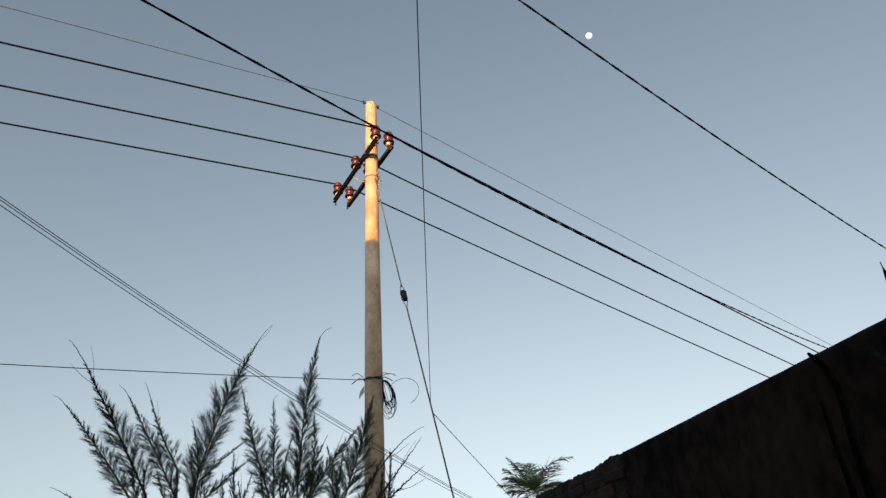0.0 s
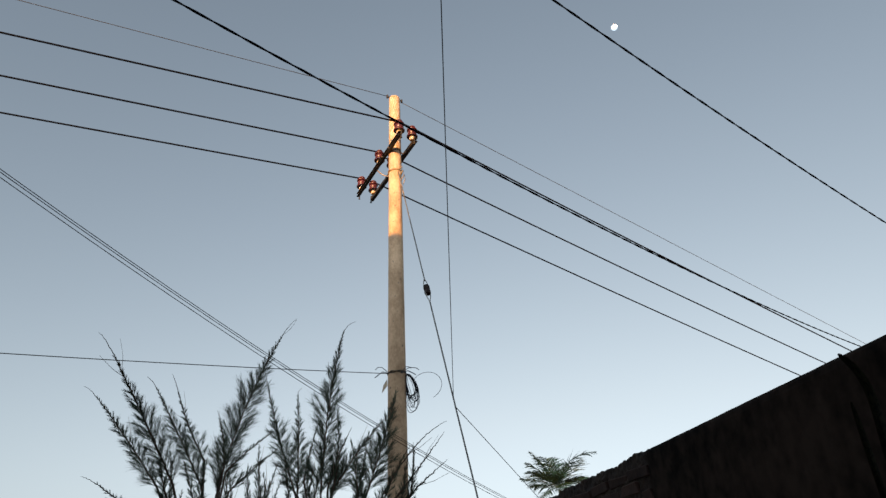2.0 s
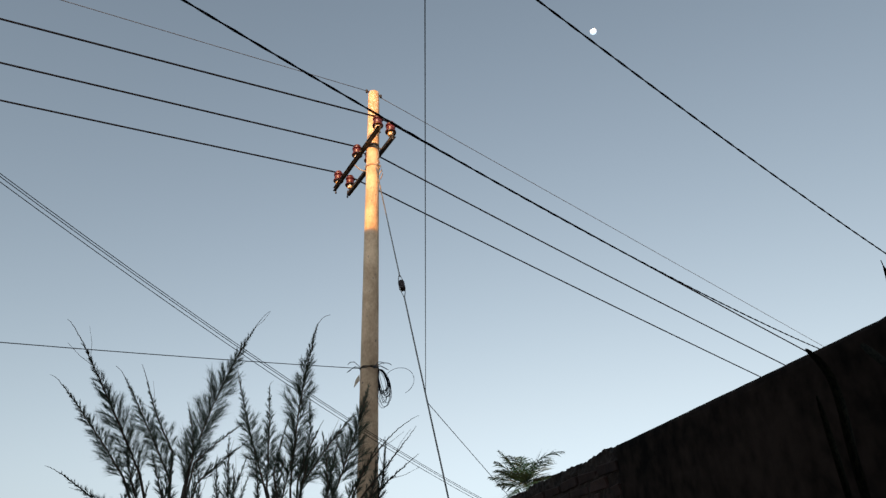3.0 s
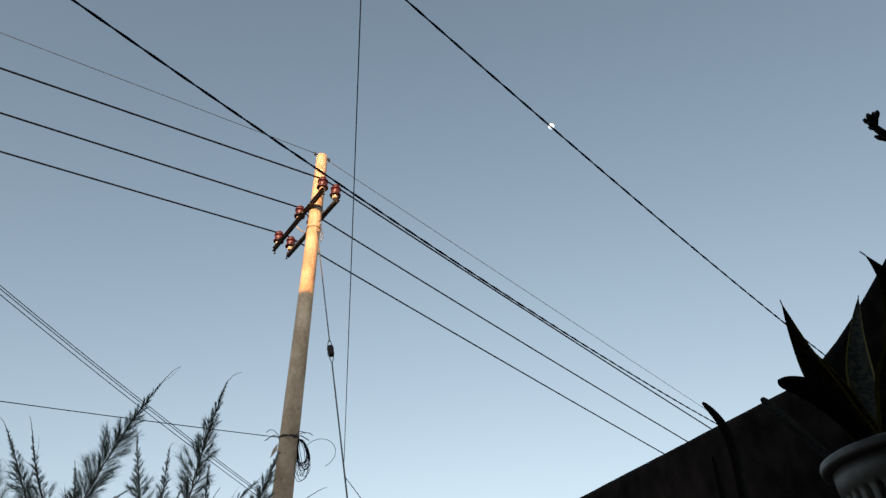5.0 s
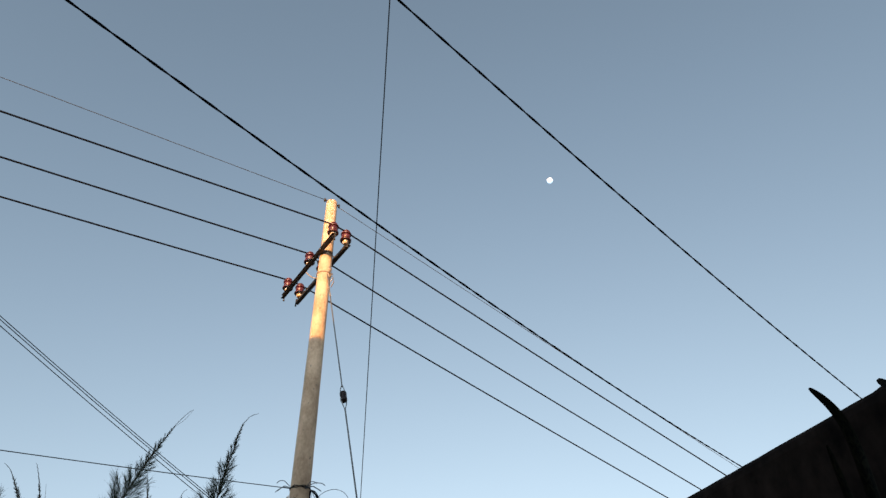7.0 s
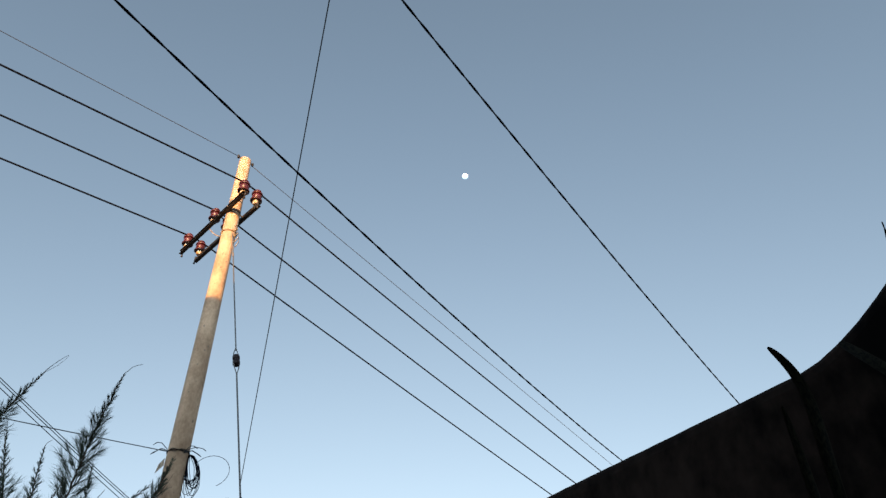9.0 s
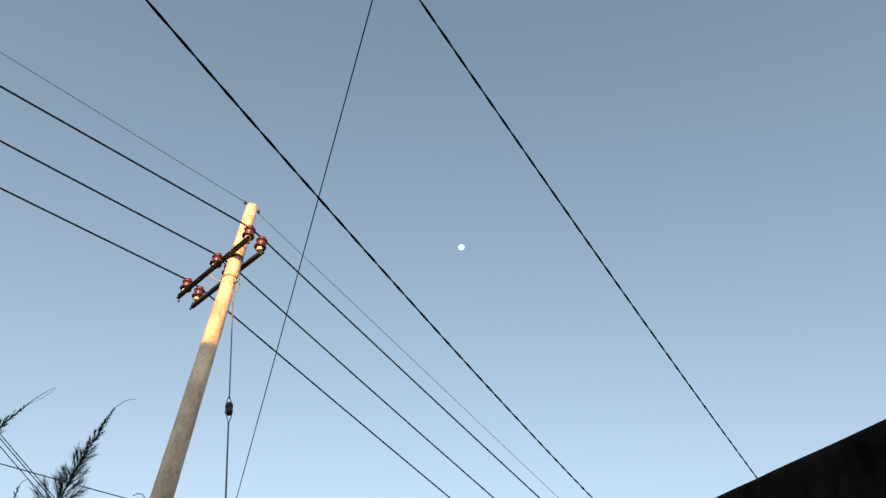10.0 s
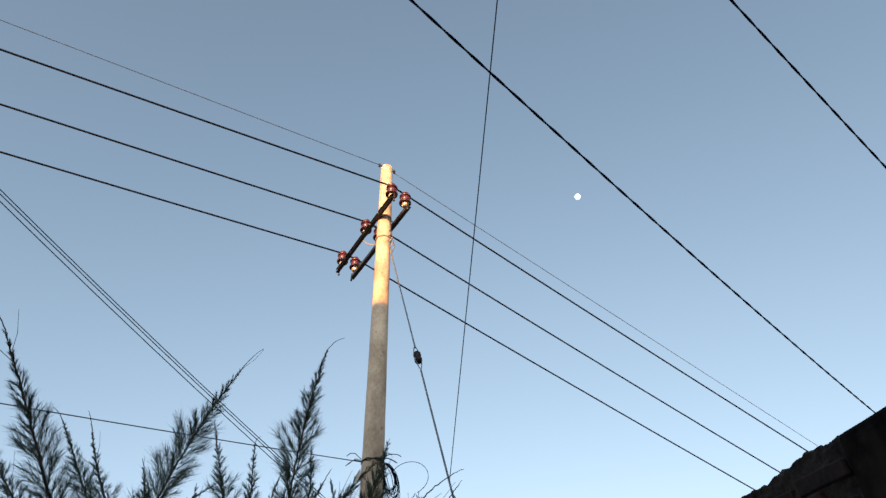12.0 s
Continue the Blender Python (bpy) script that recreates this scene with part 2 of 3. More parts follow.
def ground():
    bm = bmesh.new()
    n, ext = 60, 1500.0
    grid = []
    for i in range(n + 1):
        row = []
        for j in range(n + 1):
            u, v = (i / n * 2 - 1), (j / n * 2 - 1)
            x, y = math.copysign(abs(u) ** 3, u) * ext, math.copysign(abs(v) ** 3, v) * ext
            r = math.hypot(x, y)
            row.append(bm.verts.new((x, y, 0.03 * noise.noise((x * 0.3, y * 0.3, 0)) * min(1, r / 20) - 0.02)))
        grid.append(row)
    for i in range(n):
        for j in range(n):
            bm.faces.new((grid[i][j], grid[i + 1][j], grid[i + 1][j + 1], grid[i][j + 1]))
    ob = new("ground", mesh_of(bm, "ground", M_ground, smooth=True))
    tagged(ob, "packed brown earth yard under the pole and wall", "ground", kind="structure")


ground()
HOUSE_Y, HOUSE_H = 0.8, 8.42
# unseen wall added to cut the low sun off below the pole's top
slab("unseen_wall_south", [(-8.5, HOUSE_Y - 0.25), (9.5, HOUSE_Y - 0.25), (9.5, HOUSE_Y), (-8.5, HOUSE_Y)], -0.05, HOUSE_H, M_blocker,
     "unseen plain house wall added to shade the yard", "wall")

# side wall and roof slab, both out of view, added to dim the near corner
slab("unseen_wall_west", [(0.25, HOUSE_Y), (0.45, HOUSE_Y), (0.45, 3.85), (0.25, 3.85)], -0.05, 6.0, M_blocker, "unseen plain wall added to block sky light from the left", "wall")
slab("ceiling", [(0.45, HOUSE_Y), (5.0, HOUSE_Y), (5.0, 3.4), (0.45, 3.4)], 2.75, 2.9, M_blocker, "unseen plain slab added overhead to block sky light", "ceiling")

# the garden wall runs along x = 7.159 - 0.5876 y
WALL_T = 0.16
wall_n = Vector((1, 0.5876, 0)).normalized()


def on_wall(y, z, off=0.0):
    return Vector((7.159 - 0.5876 * y, y, z)) + wall_n * off


def crest(y):
    """Height of the wall's top: level, then a concave sweep up towards the house."""
    if y >= 5.26:
        return 2.386
    u = 5.26 - y
    return 2.386 + 0.95 * u * u / (u + 0.42) + 0.12 * u


def garden_wall():
    bm = bmesh.new()
    ys = [1.2 + i * 0.06 for i in range(int((6.80 - 1.2) / 0.06) + 1)] + [6.80]
    rnd = random.Random(3)
    rows = []
    for y in ys:
        top = min(crest(y), 3.2) + rnd.uniform(-0.0008, 0.0008)
        edge = ((-0.05 - top, 0.0), (-0.045, 0.0), (-0.022, 0.004), (-0.008, 0.012), (0.0, 0.028), (0.0, WALL_T - 0.03), (-0.018, WALL_T), (-0.05 - top, WALL_T))
        rows.append([bm.verts.new(on_wall(y, top + dz, off)) for dz, off in edge])
    for a, b in zip(rows, rows[1:]):
        for i in range(len(a) - 1):
            bm.faces.new((a[i], a[i + 1], b[i + 1], b[i]))
    bm.faces.new(rows[0]), bm.faces.new(rows[-1])
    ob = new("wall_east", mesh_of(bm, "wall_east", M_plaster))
    tagged(ob, "stained plaster garden wall with swept-up top edge, shade darkened into its colour", "wall", kind="structure")
    return ob


def broken_wall():
    """The unplastered end: courses of old brick with a crumbled top."""
    rnd = random.Random(8)
    bm = bmesh.new()
    rows, y = [], 6.803
    while y < 11.5:
        s = (y - 6.80) * 1.16
        top = 2.390 - 0.005 * s + 0.020 * noise.noise((s * 4.0, 3.3, 0)) + 0.012 * noise.noise((s * 13.0, 8.1, 0)) + 0.010 * noise.noise((s * 41.0, 2.2, 0)) + rnd.uniform(-0.004, 0.004)
        levels = [-0.05] + [1.86 + (top - 0.012 - 1.86) * k / 28 for k in range(29)]
        row = []
        for z in levels:
            rough = 0.012 * noise.noise((s * 9.0, z * 22.0, 4)) + 0.008 * noise.noise((s * 30.0, z * 44.0, 9)) if z > 0 else 0
            row.append(bm.verts.new(on_wall(y, z, 0.014 + rough)))
        row += [bm.verts.new(on_wall(y, top, 0.04 + rnd.uniform(-0.015, 0.015))), bm.verts.new(on_wall(y, top - rnd.uniform(-0.006, 0.02), 0.10)),
                bm.verts.new(on_wall(y, top - 0.05, 0.146)), bm.verts.new(on_wall(y, -0.05, 0.146))]
        rows.append(row)
        y += 0.010 if y < 8.2 else 0.04
    for a, c in zip(rows, rows[1:]):
        for k in range(len(a) - 1):
            bm.faces.new((a[k], a[k + 1], c[k + 1], c[k]))
    bm.faces.new(rows[0]), bm.faces.new(rows[-1])
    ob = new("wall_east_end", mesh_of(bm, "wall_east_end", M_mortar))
    tagged(ob, "crumbling bare brick end of the garden wall", "wall", kind="structure")
    # shared brick shapes, slightly worn
    shapes = []
    for k in range(5):
        bb = bmesh.new()
        bmesh.ops.create_cube(bb, size=1.0)
        for v in bb.verts:
            v.co = Vector((v.co.x * 0.225, v.co.y * 0.148, v.co.z * 0.052)) + Vector((rnd.uniform(-1, 1), rnd.uniform(-1, 1), rnd.uniform(-1, 1))) * 0.009
        bmesh.ops.bevel(bb, geom=list(bb.edges), offset=0.006, segments=1, affect="EDGES")
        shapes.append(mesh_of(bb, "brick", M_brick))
    along = (on_wall(1, 0) - on_wall(0, 0)).normalized()
    yaw = math.degrees(math.atan2(along.y, along.x))
    step = 0.25
    L = (on_wall(11.5, 0) - on_wall(6.80, 0)).length
    for c in range(9):
        z = 1.90 + c * 0.064
        s = 0.13 + (0.125 if c % 2 else 0)
        while s < L:
            y = 6.80 + s * along.y
            ragged = 2.345 - 0.006 * s + 0.03 * noise.noise((s * 2.3, 7.1, 0)) - (0.08 if noise.noise((s * 5.0, 1.7, 2)) > 0.15 else 0)
            if z + 0.029 < ragged:
                p = on_wall(y, z, WALL_T / 2 + rnd.uniform(-0.006, 0.012))
                br = new("brick", shapes[rnd.randrange(5)])
                br.matrix_world = pose(*p, rnd.uniform(-3, 3), rnd.uniform(-3, 3), yaw + rnd.uniform(-3, 3))
                br.parent = ob
            s += step
    return ob


garden_wall()


# ---- utility pole and its fittings ----
POLE = Vector((0.0, 11.5, 0.0))
POLE_TOP = 9.75


def pole_r(z):
    return 0.094 + (POLE_TOP - z) * 0.0064


INS = {"A": (Vector((0.222, 11.105, 8.735)), Vector((-0.375, 11.745, 8.735)), Vector((-0.97, 12.365, 8.735))),
       "B": (Vector((0.368, 11.325, 8.735)), Vector((-0.23, 11.955, 8.735)), Vector((-0.82, 12.555, 8.735)))}
ARM_Z = 8.545


def utility_pole():
    t = thing("utility_pole", POLE, "tall tapered concrete power pole, sunlit at its top", "utility pole")
    bm = bmesh.new()
    n = 60
    prof = [(pole_r(-0.02) , -0.02)] + [(pole_r(POLE_TOP * i / n), POLE_TOP * i / n) for i in range(1, n)] + [(0.094, 9.725), (0.086, 9.744), (0.06, 9.75)]
    lathe(bm, POLE, prof, 40)
    for v in bm.verts:
        k = noise.noise(v.co * 3.0) * 0.003 + noise.noise(v.co * 14.0) * 0.0012
        d = Vector((v.co.x - POLE.x, v.co.y - POLE.y, 0))
        if d.length > 0.05:
            v.co += d.normalized() * k
    part("shaft", bm, M_pole, t, smooth=True)
    rnd = random.Random(5)
    # chips and stains on the face
    for k in range(46):
        z = rnd.uniform(4.2, 9.6)
        a = rnd.uniform(math.radians(230), math.radians(350))
        r = pole_r(z) + 0.0005
        bm = bmesh.new()
        c = POLE + Vector((math.cos(a) * r, math.sin(a) * r, z))
        out = Vector((math.cos(a), math.sin(a), 0))
        side = Vector((-out.y, out.x, 0))
        ring, size = [], 0.006 + 0.014 * rnd.random() ** 2
        for i in range(9):
            w = 2 * math.pi * i / 9
            q = rnd.uniform(0.4, 1.0) * size
            ring.append(bm.verts.new(c + side * math.cos(w) * q + Vector((0, 0, 1.5)) * math.sin(w) * q + out * 0.0015))
        mid = bm.verts.new(c - out * 0.001)
        for i in range(9):
            bm.faces.new((ring[i], ring[(i + 1) % 9], mid))
        part("chip", bm, M_patch, t, "chipped spot in the concrete")
    # steel bands
    for z, w in ((ARM_Z + 0.02, 0.05), (4.72, 0.012)):
        bm = bmesh.new()
        r = pole_r(z)
        lathe(bm, POLE + Vector((0, 0, z)), [(r - 0.01, -w / 2), (r + 0.004, -w / 2), (r + 0.006, 0), (r + 0.004, w / 2), (r - 0.01, w / 2)], 32)
        part("band", bm, M_steel, t, "steel strap round the shaft")
    # the guy's ochre strand wound round the shaft, its tail twisted at one side
    for k in range(2):
        bm = bmesh.new()
        r = pole_r(8.15) + 0.008
        tube(bm, [POLE + Vector((math.cos(w * 0.2) * r, math.sin(w * 0.2) * r, 8.165 - 0.026 * k + 0.010 * math.sin(w * 0.2 + 2 * k))) for w in range(32)], 0.0085, 6)
        part("wound_strand", bm, M_ochre, t, "ochre guy strand wound round the shaft", smooth=True)
    for k in range(4):
        bm = bmesh.new()
        p = POLE + Vector((0.105 + 0.012 * k, -0.09 + 0.02 * k, 8.22 - 0.07 * k))
        tube(bm, [p, p + Vector((0.035, -0.02, 0.02)), p + Vector((0.045, -0.01, -0.06)), p + Vector((0.01, -0.02, -0.10 - 0.02 * k))], 0.007, 6)
        part("strand_tail", bm, M_ochre, t, "loose twisted strand tail", smooth=True)
    # bolts of the top wire
    d = Vector((math.cos(0.77), math.sin(0.77), 0))
    for sgn in (-1, 1):
        bm = bmesh.new()
        p = POLE + Vector((0, 0, 9.735 if sgn < 0 else 9.725))
        tube(bm, [p + d * sgn * 0.09, p + d * sgn * 0.15], 0.014, 8)
        tube(bm, [p + d * sgn * 0.135 - Vector((0, 0, 0.03)), p + d * sgn * 0.135 + Vector((0, 0, 0.03))], 0.018, 8)
        part("clamp", bm, M_steel, t, "small dark wire clamp")
    return t


def crossarm(key, t):
    a, b = INS[key][0].copy(), INS[key][2].copy()
    a.z = b.z = ARM_Z
    d = (a - b).normalized()
    p, q = a + d * 0.10, b - d * 0.13
    n = d.cross(Vector((0, 0, 1))).normalized()
    bm = bmesh.new()
    bar(bm, p, q, 0.012, 0.070)
    sgn = 1 if key == "A" else -1
    for z in (-0.031, 0.031):
        o = Vector((0, 0, z)) + n * 0.028 * sgn
        bar(bm, p + o, q + o, 0.046, 0.009, bevel=0.002)
    arm = part("crossarm", bm, M_steel, t, "dark steel channel crossarm")
    for e in (p - d * 0.02, q + d * 0.02):
        bm = bmesh.new()
        tube(bm, [e - Vector((0, 0, 0.09)), e + Vector((0, 0, 0.06))], 0.011, 8)
        lathe(bm, e - Vector((0, 0, 0.085)), [(0.018, 0), (0.018, 0.016)], 6)
        part("bolt", bm, M_steel, arm)
    return arm


def insulator(at):
    """Pin insulator: buff base, brown ribbed porcelain, on a steel pin."""
    t = thing("pin_insulator", at + Vector((0, 0, ARM_Z + 0.047 - at.z)), "brown glazed porcelain pin insulator on the crossarm", "insulator", "insulators on the crossarms")
    base = at.z - 0.15
    bm = bmesh.new()
    tube(bm, [(at.x, at.y, ARM_Z + 0.03), (at.x, at.y, at.z - 0.08)], 0.014, 8)
    part("pin", bm, M_steel, t)
    c = Vector((at.x, at.y, at.z))
    bm = bmesh.new()
    lathe(bm, c, [(0.030, -0.150), (0.044, -0.145), (0.050, -0.115), (0.042, -0.088), (0.056, -0.076)], 20)
    part("base", bm, M_buff, t, "buff porcelain neck", smooth=True)
    bm = bmesh.new()
    lathe(bm, c, [(1.08 * r, h) for r, h in [(0.040, -0.072), (0.046, -0.074), (0.080, -0.084), (0.084, -0.080), (0.085, -0.066), (0.081, -0.058), (0.062, -0.048), (0.058, -0.042), (0.060, -0.034),
                  (0.067, -0.024), (0.068, 0.022), (0.064, 0.032), (0.052, 0.036), (0.050, 0.042), (0.052, 0.046), (0.074, 0.042), (0.079, 0.046), (0.080, 0.062),
                  (0.075, 0.072), (0.052, 0.080), (0.042, 0.088), (0.040, 0.100), (0.050, 0.104), (0.053, 0.114), (0.046, 0.126), (0.02, 0.130)]], 28)
    part("shed", bm, M_porc, t, "brown glazed ribbed sheds", smooth=True)
    bm = bmesh.new()
    lathe(bm, c + Vector((0, 0, 0.094)), [(0.036, -0.007), (0.050, -0.005), (0.050, 0.005), (0.036, 0.007)], 16)
    part("tie_wire", bm, M_wire, t)


pole = utility_pole()
for key in ("A", "B"):
    crossarm(key, pole)
for key in ("A", "B"):
    for p in INS[key]:
        insulator(p)
# braces from the arm to the lower band, and the arm bolts
for key, u in (("A", 0.42), ("B", 0.42)):
    a, b = INS[key][0].copy(), INS[key][2].copy()
    a.z = b.z = ARM_Z - 0.04
    q = a.lerp(b, 0.55)
    bm = bmesh.new()
    c = Vector((POLE.x, POLE.y, 8.15))
    out = (Vector((q.x, q.y, 8.15)) - c).normalized()
    e = c + out * (pole_r(8.15) + 0.005)
    tube(bm, [q.lerp(e, i / 6) - Vector((0, 0, 0.05 * math.sin(math.pi * i / 6))) for i in range(7)], 0.009, 6)
    part("brace", bm, M_ochre, pole, "bent ochre tie strand", smooth=True)
for u in (0.20, 0.36):
    a, b = INS["A"][0].lerp(INS["A"][2], u), INS["B"][0].lerp(INS["B"][2], u)
    a.z = b.z = ARM_Z
    d = (b - a).normalized()
    bm = bmesh.new()
    tube(bm, [a - d * 0.06, b + d * 0.06], 0.010, 8)
    part("through_bolt", bm, M_galv, pole)


def wire(name, pts, r, mat, label, group=""):
    bm = bmesh.new()
    tube(bm, pts, r, 6)
    ob = new(name, mesh_of(bm, name, mat, smooth=True))
    return tagged(ob, label, "cable", group)


# primary lines: from the insulators down the street on either side
WEST = ((3.8669, -0.0381), (3.8754, -0.0460), (3.8776, -0.0486))
EAST = ((0.1105, 0.8222, -0.2149, 0.0011), (0.1260, 0.8443, -0.1865, 0.0012), (0.1180, 0.8339, -0.1889, 0.0008))
for k in range(3):
    a, b = INS["A"][k] + Vector((0, 0, 0.105)), INS["B"][k] + Vector((0, 0, EAST[k][0]))
    west = arc(*a, *WEST[k], 0.0002, 0.0, 24.0)
    east = arc(*b, *EAST[k][1:], 0.0, 21.0)
    wire("power_line", west[::-1] + east, 0.0140, M_cable, "dark primary power line tied to its insulators", "primary power lines")
top = Vector((0.0, 11.5, 9.75))
west, east = arc(*top, 3.8794, -0.0238, 0.0002, 0.12, 24.0), arc(*(top - Vector((0, 0, 0.02))), 0.8225, -0.2030, 0.0, 0.12, 21.0)
wire("shield_wire", west, 0.0055, M_wire, "very thin grey shield wire from the pole top", "shield wires")
wire("shield_wire", east, 0.0055, M_wire, "very thin grey shield wire from the pole top", "shield wires")

# ---- guy wire with its strain insulator ----
GUY_TOP, STRAIN = Vector((0.09, 11.40, 8.08)), Vector((0.698, 10.81, 5.582))
guy_dir = (STRAIN - GUY_TOP).normalized()
GUY_END = STRAIN + guy_dir * (STRAIN.z / -guy_dir.z)


def guy_wire():
    t = thing("guy_wire", (GUY_END.x, GUY_END.y, 0), "grey steel guy strand with dark strain insulator", "guy wire")
    bm = bmesh.new()
    tube(bm, [GUY_TOP, STRAIN - guy_dir * 0.17], 0.0095, 6)
    part("upper_strand", bm, M_guy, t)
    a, b = basis(guy_dir)
    for sgn in (1, -1):
        bm = bmesh.new()
        for s in (-1, 1):
            tube(bm, [STRAIN + guy_dir * sgn * 0.22, STRAIN + guy_dir * sgn * 0.12 + a * 0.03 * s, STRAIN + guy_dir * sgn * 0.02 + a * 0.045 * s], 0.006, 6)
        part("loop", bm, M_guy, t)
    bm = bmesh.new()
    lathe(bm, STRAIN, [(0.024, -0.080), (0.037, -0.075), (0.044, -0.060), (0.044, -0.022), (0.035, -0.012), (0.035, 0.012), (0.044, 0.022), (0.044, 0.060), (0.037, 0.075), (0.024, 0.080)], 16, axis=guy_dir)
    part("strain_insulator", bm, M_strain, t, "dark brown porcelain strain insulator", smooth=True)
    bm = bmesh.new()
    tube(bm, [STRAIN + guy_dir * 0.20, GUY_END], 0.0105, 6)
    part("lower_strand", bm, M_guy, t)
    for i in range(4):
        bm = bmesh.new()
        z = GUY_TOP + guy_dir * (0.05 + 0.16 * i)
        tube(bm, [z - guy_dir * 0.04, z + guy_dir * 0.04], 0.013, 6)
        part("grip", bm, M_galv, t, "pale wrapped grip")
    bm = bmesh.new()
    tube(bm, [GUY_END - guy_dir * 0.25, GUY_END + guy_dir * 0.10], 0.016, 8)
    part("anchor_rod", bm, M_galv, t)


guy_wire()

# ---- service drops, telephone lines ----
def drop(name, pts, r, lay, turn, label):
    bm = bmesh.new()
    twisted(bm, pts, r, lay, turn)
    ob = new(name, mesh_of(bm, name, M_cable, smooth=True))
    return tagged(ob, label, "cable", "service drops to the house")


drop("service_cable", arc(2.7841, 7.5582, 4.5188, 1.0017, -0.0221, 0.0066, -8.01, 13.0), 0.0052, 0.0035, 0.34, "thick black twisted service cable to the house")
drop("service_cable", arc(3.5277, 6.6909, 5.0948, 0.9165, -0.0963, 0.0070, -7.40, 13.0), 0.0050, 0.0034, 0.34, "thick black twisted service cable to the house")
JOIN = STRAIN + guy_dir * ((STRAIN.z - 3.93) / -guy_dir.z)
wire("overhead_wire", sagged(JOIN, (3.864, 0.820, 5.924), 0.0), 0.0036, M_wire, "thin dark wire from the guy to the house")
FORK = STRAIN + guy_dir * ((STRAIN.z - 3.82) / -guy_dir.z)
wire("overhead_wire", sagged(FORK, FORK + Vector((2.4, 12.0, -3.6)), 0.0), 0.0045, M_wire, "thin grey wire leading down and away from the guy")
wire("overhead_wire", sagged((-0.12, 11.45, 4.725), (-10.3, 0.6, 3.93), 0.16), 0.0052, M_wire, "thin grey wire tied to the pole band")
tb = (1.9948, 17.2191, 2.8785, 1.2705, -0.0846, 0.0082, -17.15, 14.0)
for k, (dy, dz) in enumerate(((0, 0.0), (0.012, 0.016), (-0.012, -0.034))):
    pts = [p + Vector((dy, -dy, dz)) for p in arc(*tb)]
    wire("telephone_line", pts, 0.0035, M_cable, "thin black telephone line sagging past the pole", "telephone lines")


def wire_coil():
    """Slack loops of cable hung at the lower band, with loose ends."""
    t = thing("wire_coil", (0.17, 11.50, 4.35), "slack coil of black wire tied at the pole band", "wire coil")
    rnd = random.Random(12)
    top = Vector((0.15, 11.50, 4.69))
    for k in range(17):
        bm = bmesh.new()
        ln, wd, tilt, yaw = rnd.uniform(0.30, 0.54), rnd.uniform(0.05, 0.12), rnd.uniform(0.12, 0.46), rnd.uniform(-0.6, 0.6)
        pts = []
        for i in range(33):
            w = 2 * math.pi * i / 32
            down, x = (1 - math.cos(w)) / 2, math.sin(w) * wd * (0.55 + 0.45 * math.sin(w / 2))
            x += tilt * ln * down * (1.25 - 0.5 * down) + 0.004 * math.sin(5 * w + k)
            pts.append(top + Vector((x, 0.04 * math.sin(yaw) * down + x * 0.3 * yaw, -ln * down + 0.01 * math.sin(3 * w + k))))
        tube(bm, pts, 0.0038, 5)
        part("loop", bm, M_cable, t)
    bm = bmesh.new()
    pts = []
    for i in range(21):
        w = -0.9 + 3.6 * i / 20
        pts.append(Vector((0.42 + 0.22 * math.sin(w), 11.52, 4.50 + 0.19 * math.cos(w))))
    tube(bm, pts, 0.0035, 5)
    part("loose_loop", bm, M_cable, t)
    for k in range(7):
        bm = bmesh.new()
        s = -1 if k % 2 else 1
        p = Vector((0.10 * s, 11.40, 4.70 + rnd.uniform(-0.02, 0.03)))
        q = p + Vector((s * rnd.uniform(0.10, 0.24), -0.05, rnd.uniform(-0.06, 0.08)))
        tube(bm, [p, p.lerp(q, 0.6) + Vector((0, 0, 0.03)), q, q + Vector((s * 0.04, 0, -0.03))], 0.005, 5)
        part("wire_end", bm, M_wire, t)
    # wrapped twists round the band
    bm = bmesh.new()
    for k in range(3):
        r = pole_r(4.72) + 0.006
        tube(bm, [Vector((math.cos(2 * math.pi * i / 24) * r, 11.5 + math.sin(2 * math.pi * i / 24) * r, 4.705 + 0.010 * k + 0.010 * math.sin(1.7 * i + 2 * k))) for i in range(25)], 0.0042, 5)
    part("wrapping", bm, M_steel, t)
    bm = bmesh.new()
    o = Vector((-0.125, 11.39, 4.56))
    vs = [bm.verts.new(o + Vector(v)) for v in ((0.02, 0, 0.06), (-0.03, -0.01, -0.02), (-0.055, 0.0, -0.12), (0.03, -0.01, -0.03), (0.02, 0.006, 0.06), (-0.03, -0.004, -0.02), (-0.055, 0.006, -0.12), (0.03, -0.004, -0.03))]
    bm.faces.new(vs[:4]), bm.faces.new(vs[4:])
    for i in range(4):
        bm.faces.new((vs[i], vs[(i + 1) % 4], vs[4 + (i + 1) % 4], vs[4 + i]))
    part("tag", bm, M_buff, t, "torn pale scrap")


wire_coil()


# ---- casuarina tree ----
def needle(bm, s, way, length, droop, half):
    """A slim tapered needle that bends along its length."""
    side = way.cross(Vector((0.31, -0.87, 0.22))).normalized() * half
    h, e = s + way * length * 0.55 + droop * 0.3, s + way * length + droop
    vs = [bm.verts.new(x) for x in (s - side, s + side, h + side * 0.85, e, h - side * 0.85)]
    bm.faces.new(vs).material_index = 1


